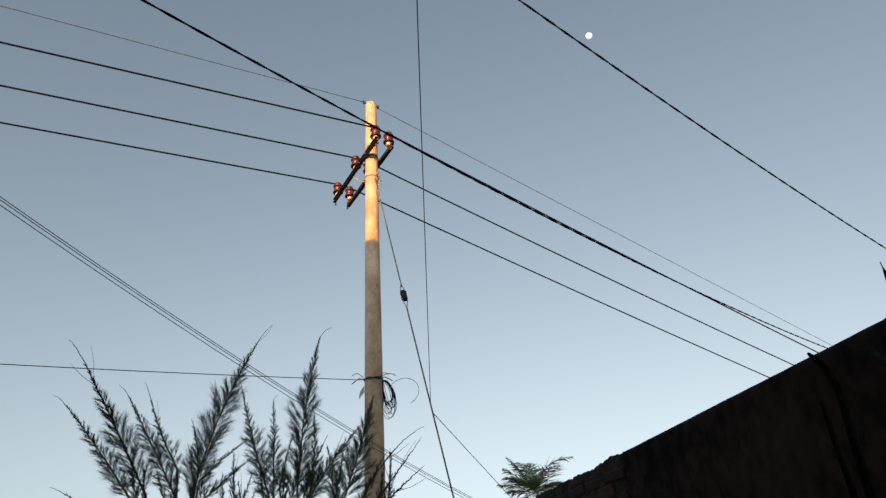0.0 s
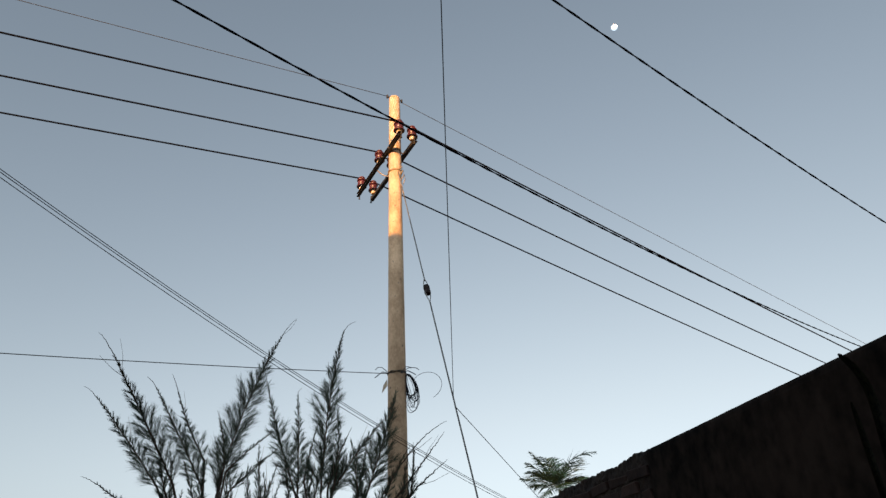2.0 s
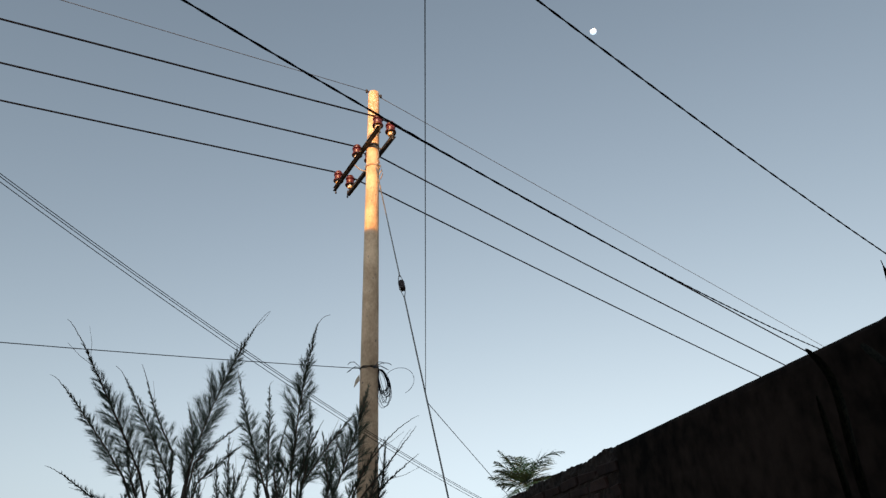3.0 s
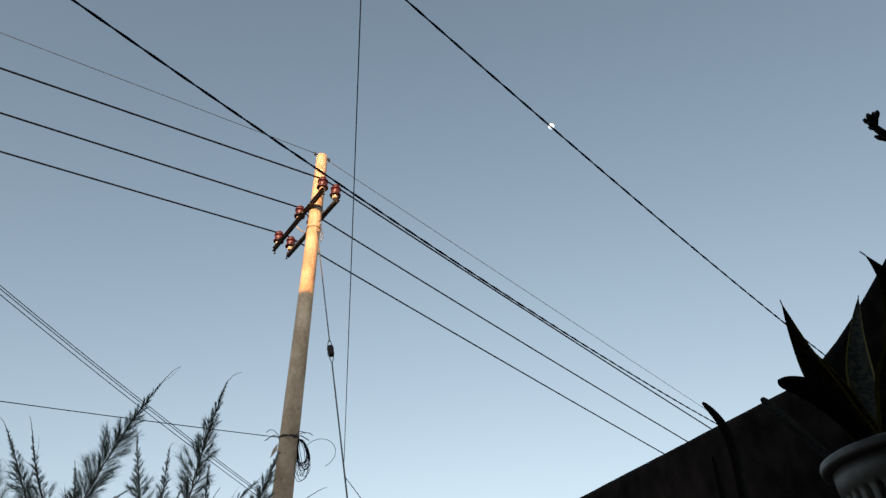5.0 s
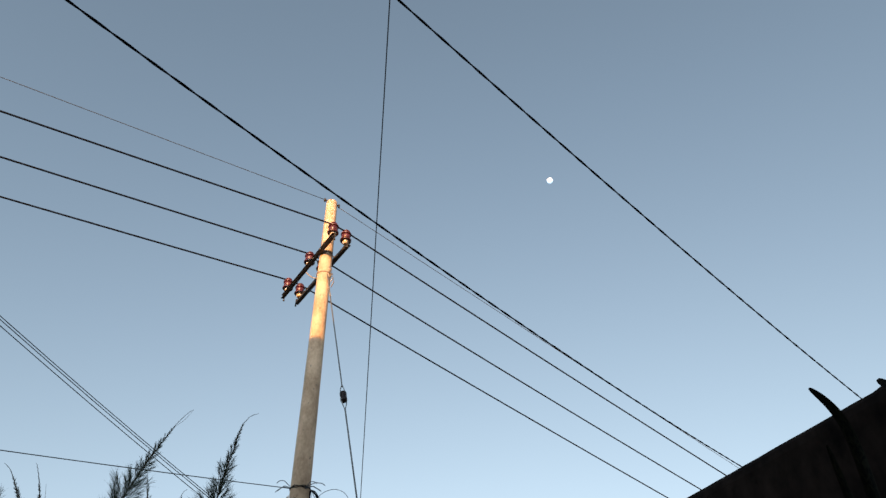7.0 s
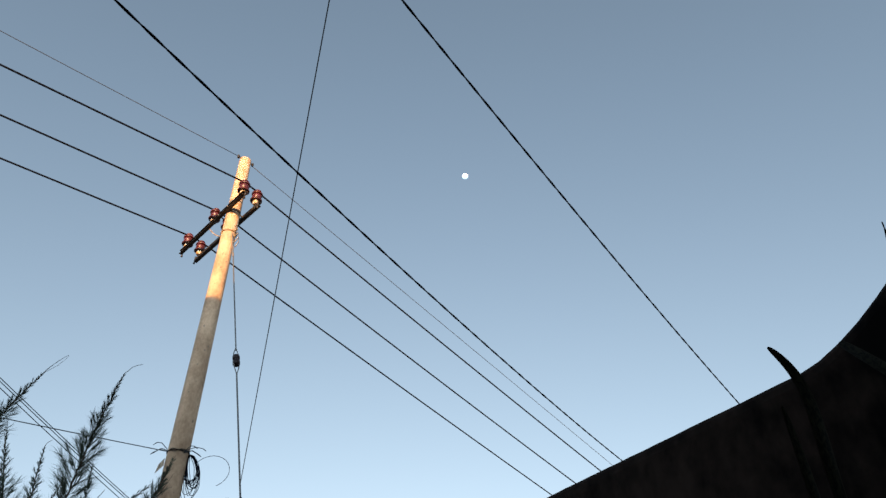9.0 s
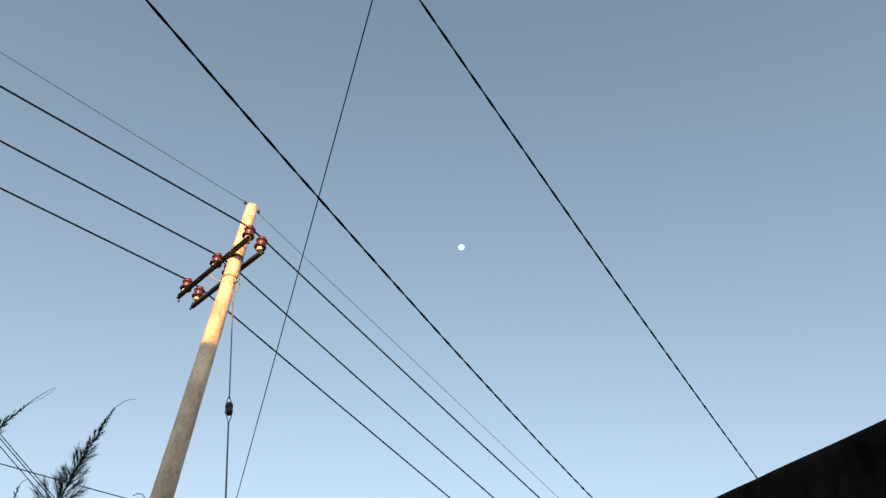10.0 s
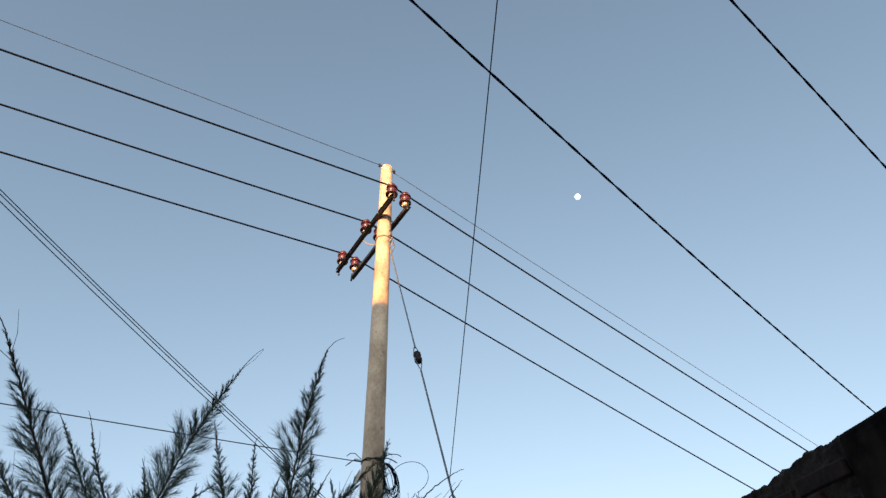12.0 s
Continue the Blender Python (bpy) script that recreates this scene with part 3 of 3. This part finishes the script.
def tuft(bm, rnd, p, way, reach, count, spread):
    """A side twig closely set with needles that sweep forward."""
    a, b = basis(way)
    q = p + way * reach
    tube(bm, [p, p.lerp(q, 0.5), q], [0.0018, 0.0013, 0.0007], 3, 0, cap=False)
    for k in range(count):
        v = rnd.random() ** 0.8
        z = rnd.uniform(0, 2 * math.pi)
        out = a * math.cos(z) + b * math.sin(z)
        d = (way + out * rnd.uniform(0.12, 0.62) * spread).normalized()
        length = (0.030 + 0.62 * reach) * rnd.uniform(0.6, 1.1) * (1.0 - 0.30 * v)
        needle(bm, p.lerp(q, v), d, length, out * length * rnd.uniform(-0.10, 0.22), 0.00075 + 0.0012 * min(reach, 0.12))


LEAN = Vector((-0.045, 0, 0))               # the crown stands in a light wind


def shoot(t, rnd, head, tip, low, bow=0.0, full=1.0, lush=1.0, whip=0.15, curl=0.0, double=False):
    """A long feathery shoot: bare whip, sparse tufts below it, then a broad plume, on a stem that leaves the trunk's head."""
    tip, low = Vector(tip) + LEAN, Vector(low) + LEAN
    mid = tip.lerp(low, 0.5) + Vector((bow, 0, 0))
    n = 48
    axis = []
    for i in range(n + 1):
        u = i / n
        ctrl = mid * 2 - tip.lerp(low, 0.5)
        p = low * (1 - u) ** 2 + ctrl * 2 * u * (1 - u) + tip * u * u
        axis.append(p + Vector((rnd.uniform(-1, 1), rnd.uniform(-1, 1), rnd.uniform(-1, 1))) * 0.0035)
    length = (tip - low).length
    n_whip = int(n * (1 - whip / length * 0.9))
    for i in range(n_whip, n + 1):
        w = (i - n_whip) / (n - n_whip)
        axis[i] = axis[i] + Vector((curl * w * w, 0, -abs(curl) * 0.55 * w ** 3))
    bm = bmesh.new()
    thick = 0.0042 + 0.0035 * min(1.0, length)
    tube(bm, axis, [thick * (1 - i / n) ** 0.8 + 0.0015 for i in range(n + 1)], 6, 0)
    step = head.lerp(low, 0.55) + Vector((0, 0, -0.10))
    tube(bm, [head, step, low], [0.020, 0.014, thick + 0.0015], 6, 0)
    if double:
        d = axis[-1] - axis[n_whip]
        tube(bm, [axis[n_whip] + d * 0.1, axis[n_whip] + d * 0.5 + Vector((0.020, 0, -0.006)), axis[-1] + Vector((-0.002, 0.01, -0.004))], [0.002, 0.0016, 0.0010], 4, 2)
    top = n_whip / n
    turn = rnd.uniform(0, 6)
    down = 0.0                                   # metres below the whip's foot
    while down < length * top:
        u = top - down / length
        i = min(n - 1, int(u * n))
        p = axis[i].lerp(axis[i + 1], u * n - i)
        d = (axis[min(i + 2, n)] - axis[max(i - 2, 0)]).normalized()
        a, b = basis(d)
        turn += 2.4 + rnd.uniform(-0.5, 0.5)
        out = a * math.cos(turn) + b * math.sin(turn) * 0.8
        grow = min(1.0, down / 0.70)
        reach = (0.016 + 0.150 * grow ** 1.3) * lush * rnd.uniform(0.6, 1.2)
        angle = 0.30 + 0.55 * grow + rnd.uniform(-0.12, 0.18)
        way = (d * math.cos(angle) + out * math.sin(angle) + Vector((0, 0, 0.12))).normalized()
        tuft(bm, rnd, p, way, reach, int((9 + 240 * reach) * (0.8 + 0.2 * full)), 0.35 + 0.65 * grow)
        down += (0.0125 + 0.0010 * grow) / full * rnd.uniform(0.6, 1.4)
    # a few bare side whips
    for k in range(2 if length > 1.0 else 1):
        i = rnd.randrange(int(n * 0.35), int(n * 0.8))
        d = (axis[i + 1] - axis[i]).normalized()
        a, b = basis(d)
        w = rnd.uniform(0, 6.28)
        o = a * math.cos(w) + b * math.sin(w)
        tube(bm, [axis[i], axis[i] + d * 0.11 + o * 0.05, axis[i] + d * 0.24 + o * 0.08], [0.0022, 0.0018, 0.0010], 4, 2)
    part("branch", bm, [M_bark, M_needle, M_tipwood], t, "feathery needle branch with a bare whip tip")


def casuarina():
    t = thing("casuarina_tree", (0.2, 8.1, 0), "young casuarina with feathery upright grey-green branches", "tree")
    rnd = random.Random(21)
    foot = Vector((0.2, 8.1, -0.05))
    bm = bmesh.new()
    tube(bm, [foot + Vector((0.05 * math.sin(i), 0.04 * math.cos(i * 1.3), 0.26 * i)) for i in range(6)], [0.11, 0.095, 0.085, 0.078, 0.072, 0.065], 12)
    part("trunk", bm, M_bark, t, smooth=True)
    fork = foot + Vector((0.05 * math.sin(5), 0.04 * math.cos(6.5), 1.3))
    near, far = Vector((-0.32, 7.95, 2.05)), Vector((0.62, 8.2, 2.0))
    for e in (near, far):
        bm = bmesh.new()
        tube(bm, [fork, fork.lerp(e, 0.5) + Vector((0, 0, 0.06)), e], [0.055, 0.042, 0.026], 9)
        part("limb", bm, M_bark, t, smooth=True)
    # the plumes of one limb
    shoot(t, rnd, near, (-0.530, 6.72, 3.642), (-0.230, 7.40, 2.615), 0.010, 1.0, 0.95, 0.24, -0.02)
    shoot(t, rnd, near, (-1.601, 7.767, 3.682), (-0.795, 7.934, 2.729), 0.022, 1.0, 0.75, 0.20, -0.03)
    shoot(t, rnd, near, (-1.20, 8.095, 3.821), (-0.465, 8.098, 2.712), 0.011, 1.0, 0.85, 0.20, -0.03)
    shoot(t, rnd, near, (-1.135, 8.359, 3.909), (-0.573, 8.23, 2.980), -0.040, 0.8, 0.70, 0.28, -0.02)
    shoot(t, rnd, near, (0.025, 8.57, 4.400), (-0.490, 8.349, 2.691), -0.098, 1.1, 1.15, 0.22, 0.04, double=True)
    shoot(t, rnd, near, (0.068, 8.30, 3.185), (-0.320, 8.20, 2.850), -0.033, 0.9, 0.75, 0.03)
    shoot(t, rnd, near, (0.147, 8.25, 3.009), (-0.250, 8.175, 2.680), -0.018, 1.0, 0.85, 0.03)
    shoot(t, rnd, near, (0.181, 8.20, 2.882), (0.080, 8.15, 2.480), 0.007, 1.0, 0.8, 0.06)
    shoot(t, rnd, near, (-1.464, 7.80, 2.870), (-0.860, 7.95, 2.450), 0.018, 0.9, 0.7, 0.16, -0.02)
    shoot(t, rnd, near, (-0.400, 7.40, 2.960), (-0.500, 7.75, 2.520), -0.030, 1.0, 1.0, 0.10)
    shoot(t, rnd, near, (-0.619, 8.00, 2.968), (-0.453, 8.05, 2.520), -0.008, 1.0, 1.0, 0.08)
    shoot(t, rnd, near, (-0.617, 8.40, 3.480), (-0.380, 8.25, 2.900), 0.030, 1.0, 1.05, 0.12)
    # those of the other
    shoot(t, rnd, far, (-0.243, 8.597, 3.830), (0.283, 8.348, 2.640), -0.023, 1.0, 0.85, 0.14)
    shoot(t, rnd, far, (0.063, 8.679, 3.709), (0.283, 8.389, 2.633), 0.008, 1.0, 0.85, 0.12, 0.05)
    shoot(t, rnd, far, (0.835, 8.087, 4.060), (0.650, 8.093, 2.558), -0.043, 1.15, 1.0, 0.17, 0.09)
    shoot(t, rnd, far, (0.514, 8.30, 3.269), (0.439, 8.20, 2.700), -0.012, 0.9, 0.7, 0.15, 0.03)
    shoot(t, rnd, far, (0.713, 8.20, 3.339), (0.719, 8.15, 2.587), 0.036, 1.0, 0.95, 0.08)
    shoot(t, rnd, far, (0.949, 8.00, 3.046), (0.732, 8.05, 2.600), -0.016, 1.0, 0.8, 0.12)
    shoot(t, rnd, far, (1.209, 8.10, 3.128), (0.739, 8.10, 2.560), -0.028, 1.1, 1.15, 0.06)
    shoot(t, rnd, far, (1.050, 8.80, 3.600), (0.840, 8.60, 2.640), 0.014, 1.2, 1.25, 0.05)
    shoot(t, rnd, far, (1.620, 8.302, 3.115), (1.103, 8.201, 2.460), -0.060, 0.6, 0.45, 0.28, 0.05)
    shoot(t, rnd, far, (1.672, 8.20, 2.975), (1.258, 8.15, 2.480), 0.010, 0.7, 0.50, 0.22)
    shoot(t, rnd, far, (1.702, 8.15, 2.743), (1.300, 8.125, 2.430), -0.002, 0.7, 0.55, 0.16)
    shoot(t, rnd, far, (1.450, 8.00, 2.850), (1.180, 8.05, 2.400), -0.020, 1.0, 1.0, 0.10)
    shoot(t, rnd, far, (1.100, 7.95, 2.880), (0.980, 8.00, 2.400), 0.010, 1.0, 1.0, 0.06)
    shoot(t, rnd, far, (0.380, 7.95, 2.860), (0.430, 8.00, 2.420), 0.010, 1.0, 0.9, 0.08)
    # short side shoots that fill the heart of the crown
    for k in range(18):
        x = -0.82 + 0.128 * k + rnd.uniform(-0.05, 0.05)
        y, top = 8.0 + rnd.uniform(-0.25, 0.35), 2.82 + rnd.uniform(-0.08, 0.14)
        shoot(t, rnd, near if x < 0.2 else far, (x + rnd.uniform(-0.10, 0.12), y, top), (x, y, 2.33), rnd.uniform(-0.03, 0.03), 0.95, rnd.uniform(0.8, 1.1), 0.05)


casuarina()


# ---- distant palm ----
def palm():
    base = Vector((-3.5, 57.7, 0))
    t = thing("palm_tree", base, "distant palm with a ragged arching crown", "tree")
    rnd = random.Random(31)
    bm = bmesh.new()
    tube(bm, [base + Vector((-0.055 * i, 0, 1.17 * i)) for i in range(10)], [0.24 - 0.014 * i for i in range(10)], 12)
    part("trunk", bm, M_ptrunk, t, smooth=True)
    head = base + Vector((-0.5, 0, 10.7))
    # turn from the street side, rise, length, arch, droop of each frond
    for turn, el, ln, arch, droop in ((4, 78, 5.2, 0.40, 0.52), (176, 66, 3.6, 0.15, 0.10), (186, 30, 3.0, 0.10, 0.20), (168, 18, 2.4, 0.0, 0.15),
                                      (250, 62, 3.6, 0.3, 0.35), (110, 70, 4.0, 0.2, 0.25), (315, 50, 3.6, 0.2, 0.35), (20, 38, 3.0, 0.1, 0.40),
                                      (140, 48, 3.4, 0.1, 0.30), (215, 42, 3.1, 0.1, 0.30), (285, 15, 3.0, 0.1, 0.5), (345, 40, 2.6, 0.1, 0.45),
                                      (265, 35, 3.2, 0.1, 0.4), (200, 50, 3.2, 0.1, 0.15), (300, 0, 2.8, 0.0, 0.4), (240, -5, 2.8, 0.0, 0.4), (330, 28, 2.6, 0.1, 0.4)):
        az, el = math.radians(turn + rnd.uniform(-6, 6)), math.radians(el)
        out = Vector((math.cos(az), math.sin(az), 0))
        spine = []
        for i in range(13):
            u = i / 12
            spine.append(head + out * ln * (u * math.cos(el) + arch * u * u) + Vector((0, 0, ln * (u * math.sin(el) - droop * u * u))))
        bm = bmesh.new()
        tube(bm, spine, [0.035 * (1 - 0.9 * i / 12) for i in range(13)], 5)
        for i in range(32):
            u = 0.12 + 0.88 * i / 32
            j = min(11, int(u * 12))
            p = spine[j].lerp(spine[j + 1], u * 12 - j)
            d = (spine[j + 1] - spine[j]).normalized()
            a, b = basis(d)
            for sgn in (-1, 1):
                w = (a * sgn * 0.8 + d * 0.75 + b * rnd.uniform(-0.35, 0.15)).normalized()
                q = p + w * (1.6 * math.sin(math.pi * min(0.95, 0.2 + 0.75 * u)) * rnd.uniform(0.75, 1.1)) + Vector((0, 0, -0.12))
                c = d * 0.036
                m = p.lerp(q, 0.45) + Vector((0, 0, 0.03))
                vs = [bm.verts.new(x) for x in (p - c, p + c, m + c * 1.1, q, m - c * 1.1)]
                bm.faces.new(vs)
        part("frond", bm, M_palm, t)


palm()


# ---- pots and snake plants by the wall ----
def blade(bm, root, tip, lean, width, fold=0.25, twist=0.0, hook=(0, 0, 0), n=26, facing=None, taper=2.0, spike=0.0):
    """A stiff sword leaf: tapered, channelled, a few millimetres thick, some with a thin dry point."""
    root, tip, lean, hook = Vector(root), Vector(tip), Vector(lean), Vector(hook)
    uvl = bm.loops.layers.uv["leaf"]
    us = [1 - (1 - i / n) ** 1.8 for i in range(n + 1)]
    axis = [root.lerp(tip, u) + lean * math.sin(math.pi * u) + hook * math.sin(math.pi * u ** 3) for u in us]
    if spike:
        end = (axis[-1] - axis[-3]).normalized()
        axis += [axis[-1] + end * spike * 0.5 - hook * 0.08, axis[-1] + end * spike - hook * 0.25]
        us += [1.0, 1.0]
    face = Vector(facing if facing is not None else (-0.35, -1.0, 0.1)).normalized()
    across = (-1, -0.8, -0.4, 0, 0.4, 0.8, 1)
    cols = []
    for i, (p, u) in enumerate(zip(axis, us)):
        d = (axis[min(i + 1, len(axis) - 1)] - axis[max(i - 1, 0)]).normalized()
        side = d.cross(face).normalized()
        nrm = side.cross(d).normalized()
        w = twist * u
        side, nrm = side * math.cos(w) + nrm * math.sin(w), nrm * math.cos(w) - side * math.sin(w)
        half = width / 2 * min(1.0, 0.58 + 1.1 * u) * (1 - u ** taper) ** (0.5 if taper > 4 else 1.0) + 0.0010
        half *= 1 + 0.05 * math.sin(11 * u + 40 * width)
        row = [(p + side * half * k + nrm * (fold * half * (k * k) + 0.006 * math.sin(9 * u + k) * (1 - u)), (k + 1) / 2, u) for k in across]
        back = [(q[0] - nrm * (0.0035 * (1 - abs(k)) * (1 - 0.8 * u) + 0.0008), q[1], q[2]) for q, k in zip(row, across)]
        cols.append((row, back))
    for f_b in (0, 1):
        vs = [[bm.verts.new(q[0]) for q in c[f_b]] for c in cols]
        for i in range(len(axis) - 1):
            for k in range(6):
                f = bm.faces.new((vs[i][k], vs[i][k + 1], vs[i + 1][k + 1], vs[i + 1][k]))
                f.smooth = True
                for lp, (ii, kk) in zip(f.loops, ((i, k), (i, k + 1), (i + 1, k + 1), (i + 1, k))):
                    lp[uvl].uv = (cols[ii][0][kk][1], cols[ii][0][kk][2])
    return bm


def leaf_part(parent, *args, mat=M_leaf, **kw):
    bm = bmesh.new()
    bm.loops.layers.uv.new("leaf")
    blade(bm, *args, **kw)
    return part("leaf", bm, mat, parent)


def pot(t, c, r, h, flutes=0):
    """A tapered plastic pot with a rolled rim; c is the middle of its base."""
    c = Vector(c)
    bm = bmesh.new()
    sides = 208
    prof = [(0.70 * r, 0), (0.72 * r, 0.01), (0.79 * r, 0.45 * h), (0.856 * r, 0.79 * h), (0.862 * r, 0.815 * h), (0.886 * r, 0.825 * h), (0.895 * r, 0.88 * h), (0.90 * r, 0.952 * h), (0.84 * r, 0.955 * h), (0.66 * r, 0.03)]
    lathe(bm, c, prof, sides)
    if flutes:
        for v in bm.verts:
            d = Vector((v.co.x - c.x, v.co.y - c.y, 0))
            z = (v.co.z - c.z) / h
            if 0.02 < z < 0.80 and d.length > 0.6 * r:
                w = math.atan2(d.y, d.x)
                v.co += d.normalized() * (-0.009 * max(0, math.cos(w * flutes)) ** 2)
    part("body", bm, M_pot, t, "off-white fluted plastic wall, shade greyed into its colour", smooth=True)
    bm = bmesh.new()
    lathe(bm, c, [(0.87 * r, 0.948 * h), (0.97 * r, 0.944 * h), (0.995 * r, 0.950 * h), (r, 0.960 * h), (r, 0.982 * h), (0.992 * r, 0.994 * h), (0.97 * r, h), (0.93 * r, 0.998 * h), (0.905 * r, 0.985 * h), (0.87 * r, 0.955 * h)], sides)
    part("rim", bm, M_pot, t, "rolled white rim, shade greyed into its colour", smooth=True)
    bm = bmesh.new()
    lathe(bm, c, [(0.70 * r, 0.80 * h), (0.86 * r, 0.86 * h), (0.5 * r, 0.89 * h), (0.1 * r, 0.90 * h)], 40)
    part("soil", bm, M_soil, t)


def fluted_pot_plant():
    c = Vector((3.931, 4.411, 1.598))
    t = thing("snake_plant", c, "banded snake plant with yellow margins in shade-greyed white fluted pot", "potted plant", "potted snake plants")
    pot(t, c, 0.162, 0.30, 34)
    leaf_part(t, (3.927, 4.571, 1.960), (3.806, 4.449, 2.216), (-0.018, 0, 0), 0.064, taper=1.7, spike=0.012)
    leaf_part(t, (3.954, 4.600, 1.975), (4.084, 4.718, 2.362), (-0.020, 0, 0), 0.060, taper=2.0, spike=0.012)
    leaf_part(t, (3.924, 4.463, 1.925), (3.896, 4.262, 2.196), (0.036, 0, 0), 0.118, taper=1.8, hook=(0.012, 0, 0), spike=0.012)
    leaf_part(t, (3.864, 4.435, 1.915), (3.650, 4.152, 1.936), (0, 0, 0.035), 0.034, facing=(0.2, -0.31, -0.51), taper=6.0, mat=M_leafdull)
    leaf_part(t, (3.880, 4.530, 1.855), (3.778, 4.650, 2.107), (-0.005, 0, 0.010), 0.017, facing=(-0.5, -0.66, 0.11), taper=20.0, mat=M_leafdull)
    leaf_part(t, (3.950, 4.585, 1.965), (3.838, 4.500, 2.162), (-0.002, 0, 0.012), 0.042, taper=1.7, spike=0.010)


def small_pot_plant():
    c = Vector((3.684, 4.716, 1.425))
    t = thing("snake_plant", c, "narrow curved snake plant leaves in shade-greyed white pot by the wall", "potted plant", "potted snake plants")
    pot(t, c, 0.12, 0.22, 20)
    leaf_part(t, (3.702, 4.698, 1.605), (3.667, 4.698, 2.126), (0.004, 0, 0), 0.019, hook=(0.030, 0, 0.008), taper=14.0, mat=M_leafdull)
    leaf_part(t, (3.667, 4.733, 1.605), (3.666, 4.718, 2.012), (0.004, 0, 0), 0.014, taper=6.0, mat=M_leafdull)


fluted_pot_plant()
small_pot_plant()


def pier(name, x, y, w, top):
    along = (on_wall(1, 0) - on_wall(0, 0)).normalized()
    m = Vector((x, y, 0))
    pts = [m + along * sx * w / 2 + wall_n * sy * w / 2 for sx, sy in ((-1, -1), (1, -1), (1, 1), (-1, 1))]
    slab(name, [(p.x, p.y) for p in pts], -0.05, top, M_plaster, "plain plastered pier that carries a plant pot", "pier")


pier("pier_1", 3.931, 4.411, 0.26, 1.600)
pier("pier_2", 3.684, 4.716, 0.20, 1.427)


def cactus():
    """A withered, knobbly stem that leans out of the pot."""
    root, bend, tip = Vector((4.021, 4.441, 1.853)), Vector((4.209, 4.470, 2.521)), Vector((4.088, 4.385, 2.615))
    t = thing("cactus", root, "dark withered knobbly cactus stem leaning from a pot", "cactus")
    rnd = random.Random(4)
    knee = bend + Vector((0.10, 0.02, -0.14))
    pts = [root, root.lerp(knee, 0.5) + Vector((0.03, 0, 0)), knee] + [bend.lerp(tip, i / 8) + Vector((0, 0, 0.01 * math.sin(math.pi * i / 8))) for i in range(9)]
    bm = bmesh.new()
    tube(bm, pts, [0.012, 0.013, 0.012] + [0.011 - 0.0008 * i + rnd.uniform(-0.003, 0.003) for i in range(8)] + [0.004], 9)
    part("stem", bm, M_cactus, t)
    for k in range(9):
        i = rnd.uniform(3.2, 11)
        p = pts[int(i)].lerp(pts[min(11, int(i) + 1)], i % 1)
        d = Vector((rnd.uniform(-0.9, 0.3), rnd.uniform(-0.5, 0.2), rnd.uniform(0.3, 1.0))).normalized()
        ln = rnd.uniform(0.024, 0.048)
        bm = bmesh.new()
        tube(bm, [p, p + d * ln * 0.5, p + d * ln * 0.8, p + d * ln], [0.004, 0.0035, 0.006, 0.003], 6)
        part("bud", bm, M_cactus, t, smooth=True)


cactus()

broken_wall()

# ---- the moon: sunlit, with an added glow and a squashed shape ----
def moon():
    c = cam_start + Vector((0.055, 0.709, 0.703)).normalized() * 4000.0
    bm = bmesh.new()
    bmesh.ops.create_uvsphere(bm, u_segments=64, v_segments=32, radius=17.5)
    # emission added to whiten the disc beyond what the orange sun gives
    glow = M_moon.node_tree.nodes["Principled BSDF"]
    glow.inputs["Emission Color"].default_value, glow.inputs["Emission Strength"].default_value = (0.80, 0.90, 1.0, 1), 0.55
    ob = new("moon", mesh_of(bm, "moon", M_moon, smooth=True))
    ob.location = c
    # flattened so the shape stands in for the phase's unlit edge
    ob.scale = (1.0, 1.0, 0.86)
    tagged(ob, "pale moon high in the evening sky, given a glow and squashed to look gibbous", "moon", kind="structure")


cam_start = Vector((3.18, 2.94, 1.59))
moon()
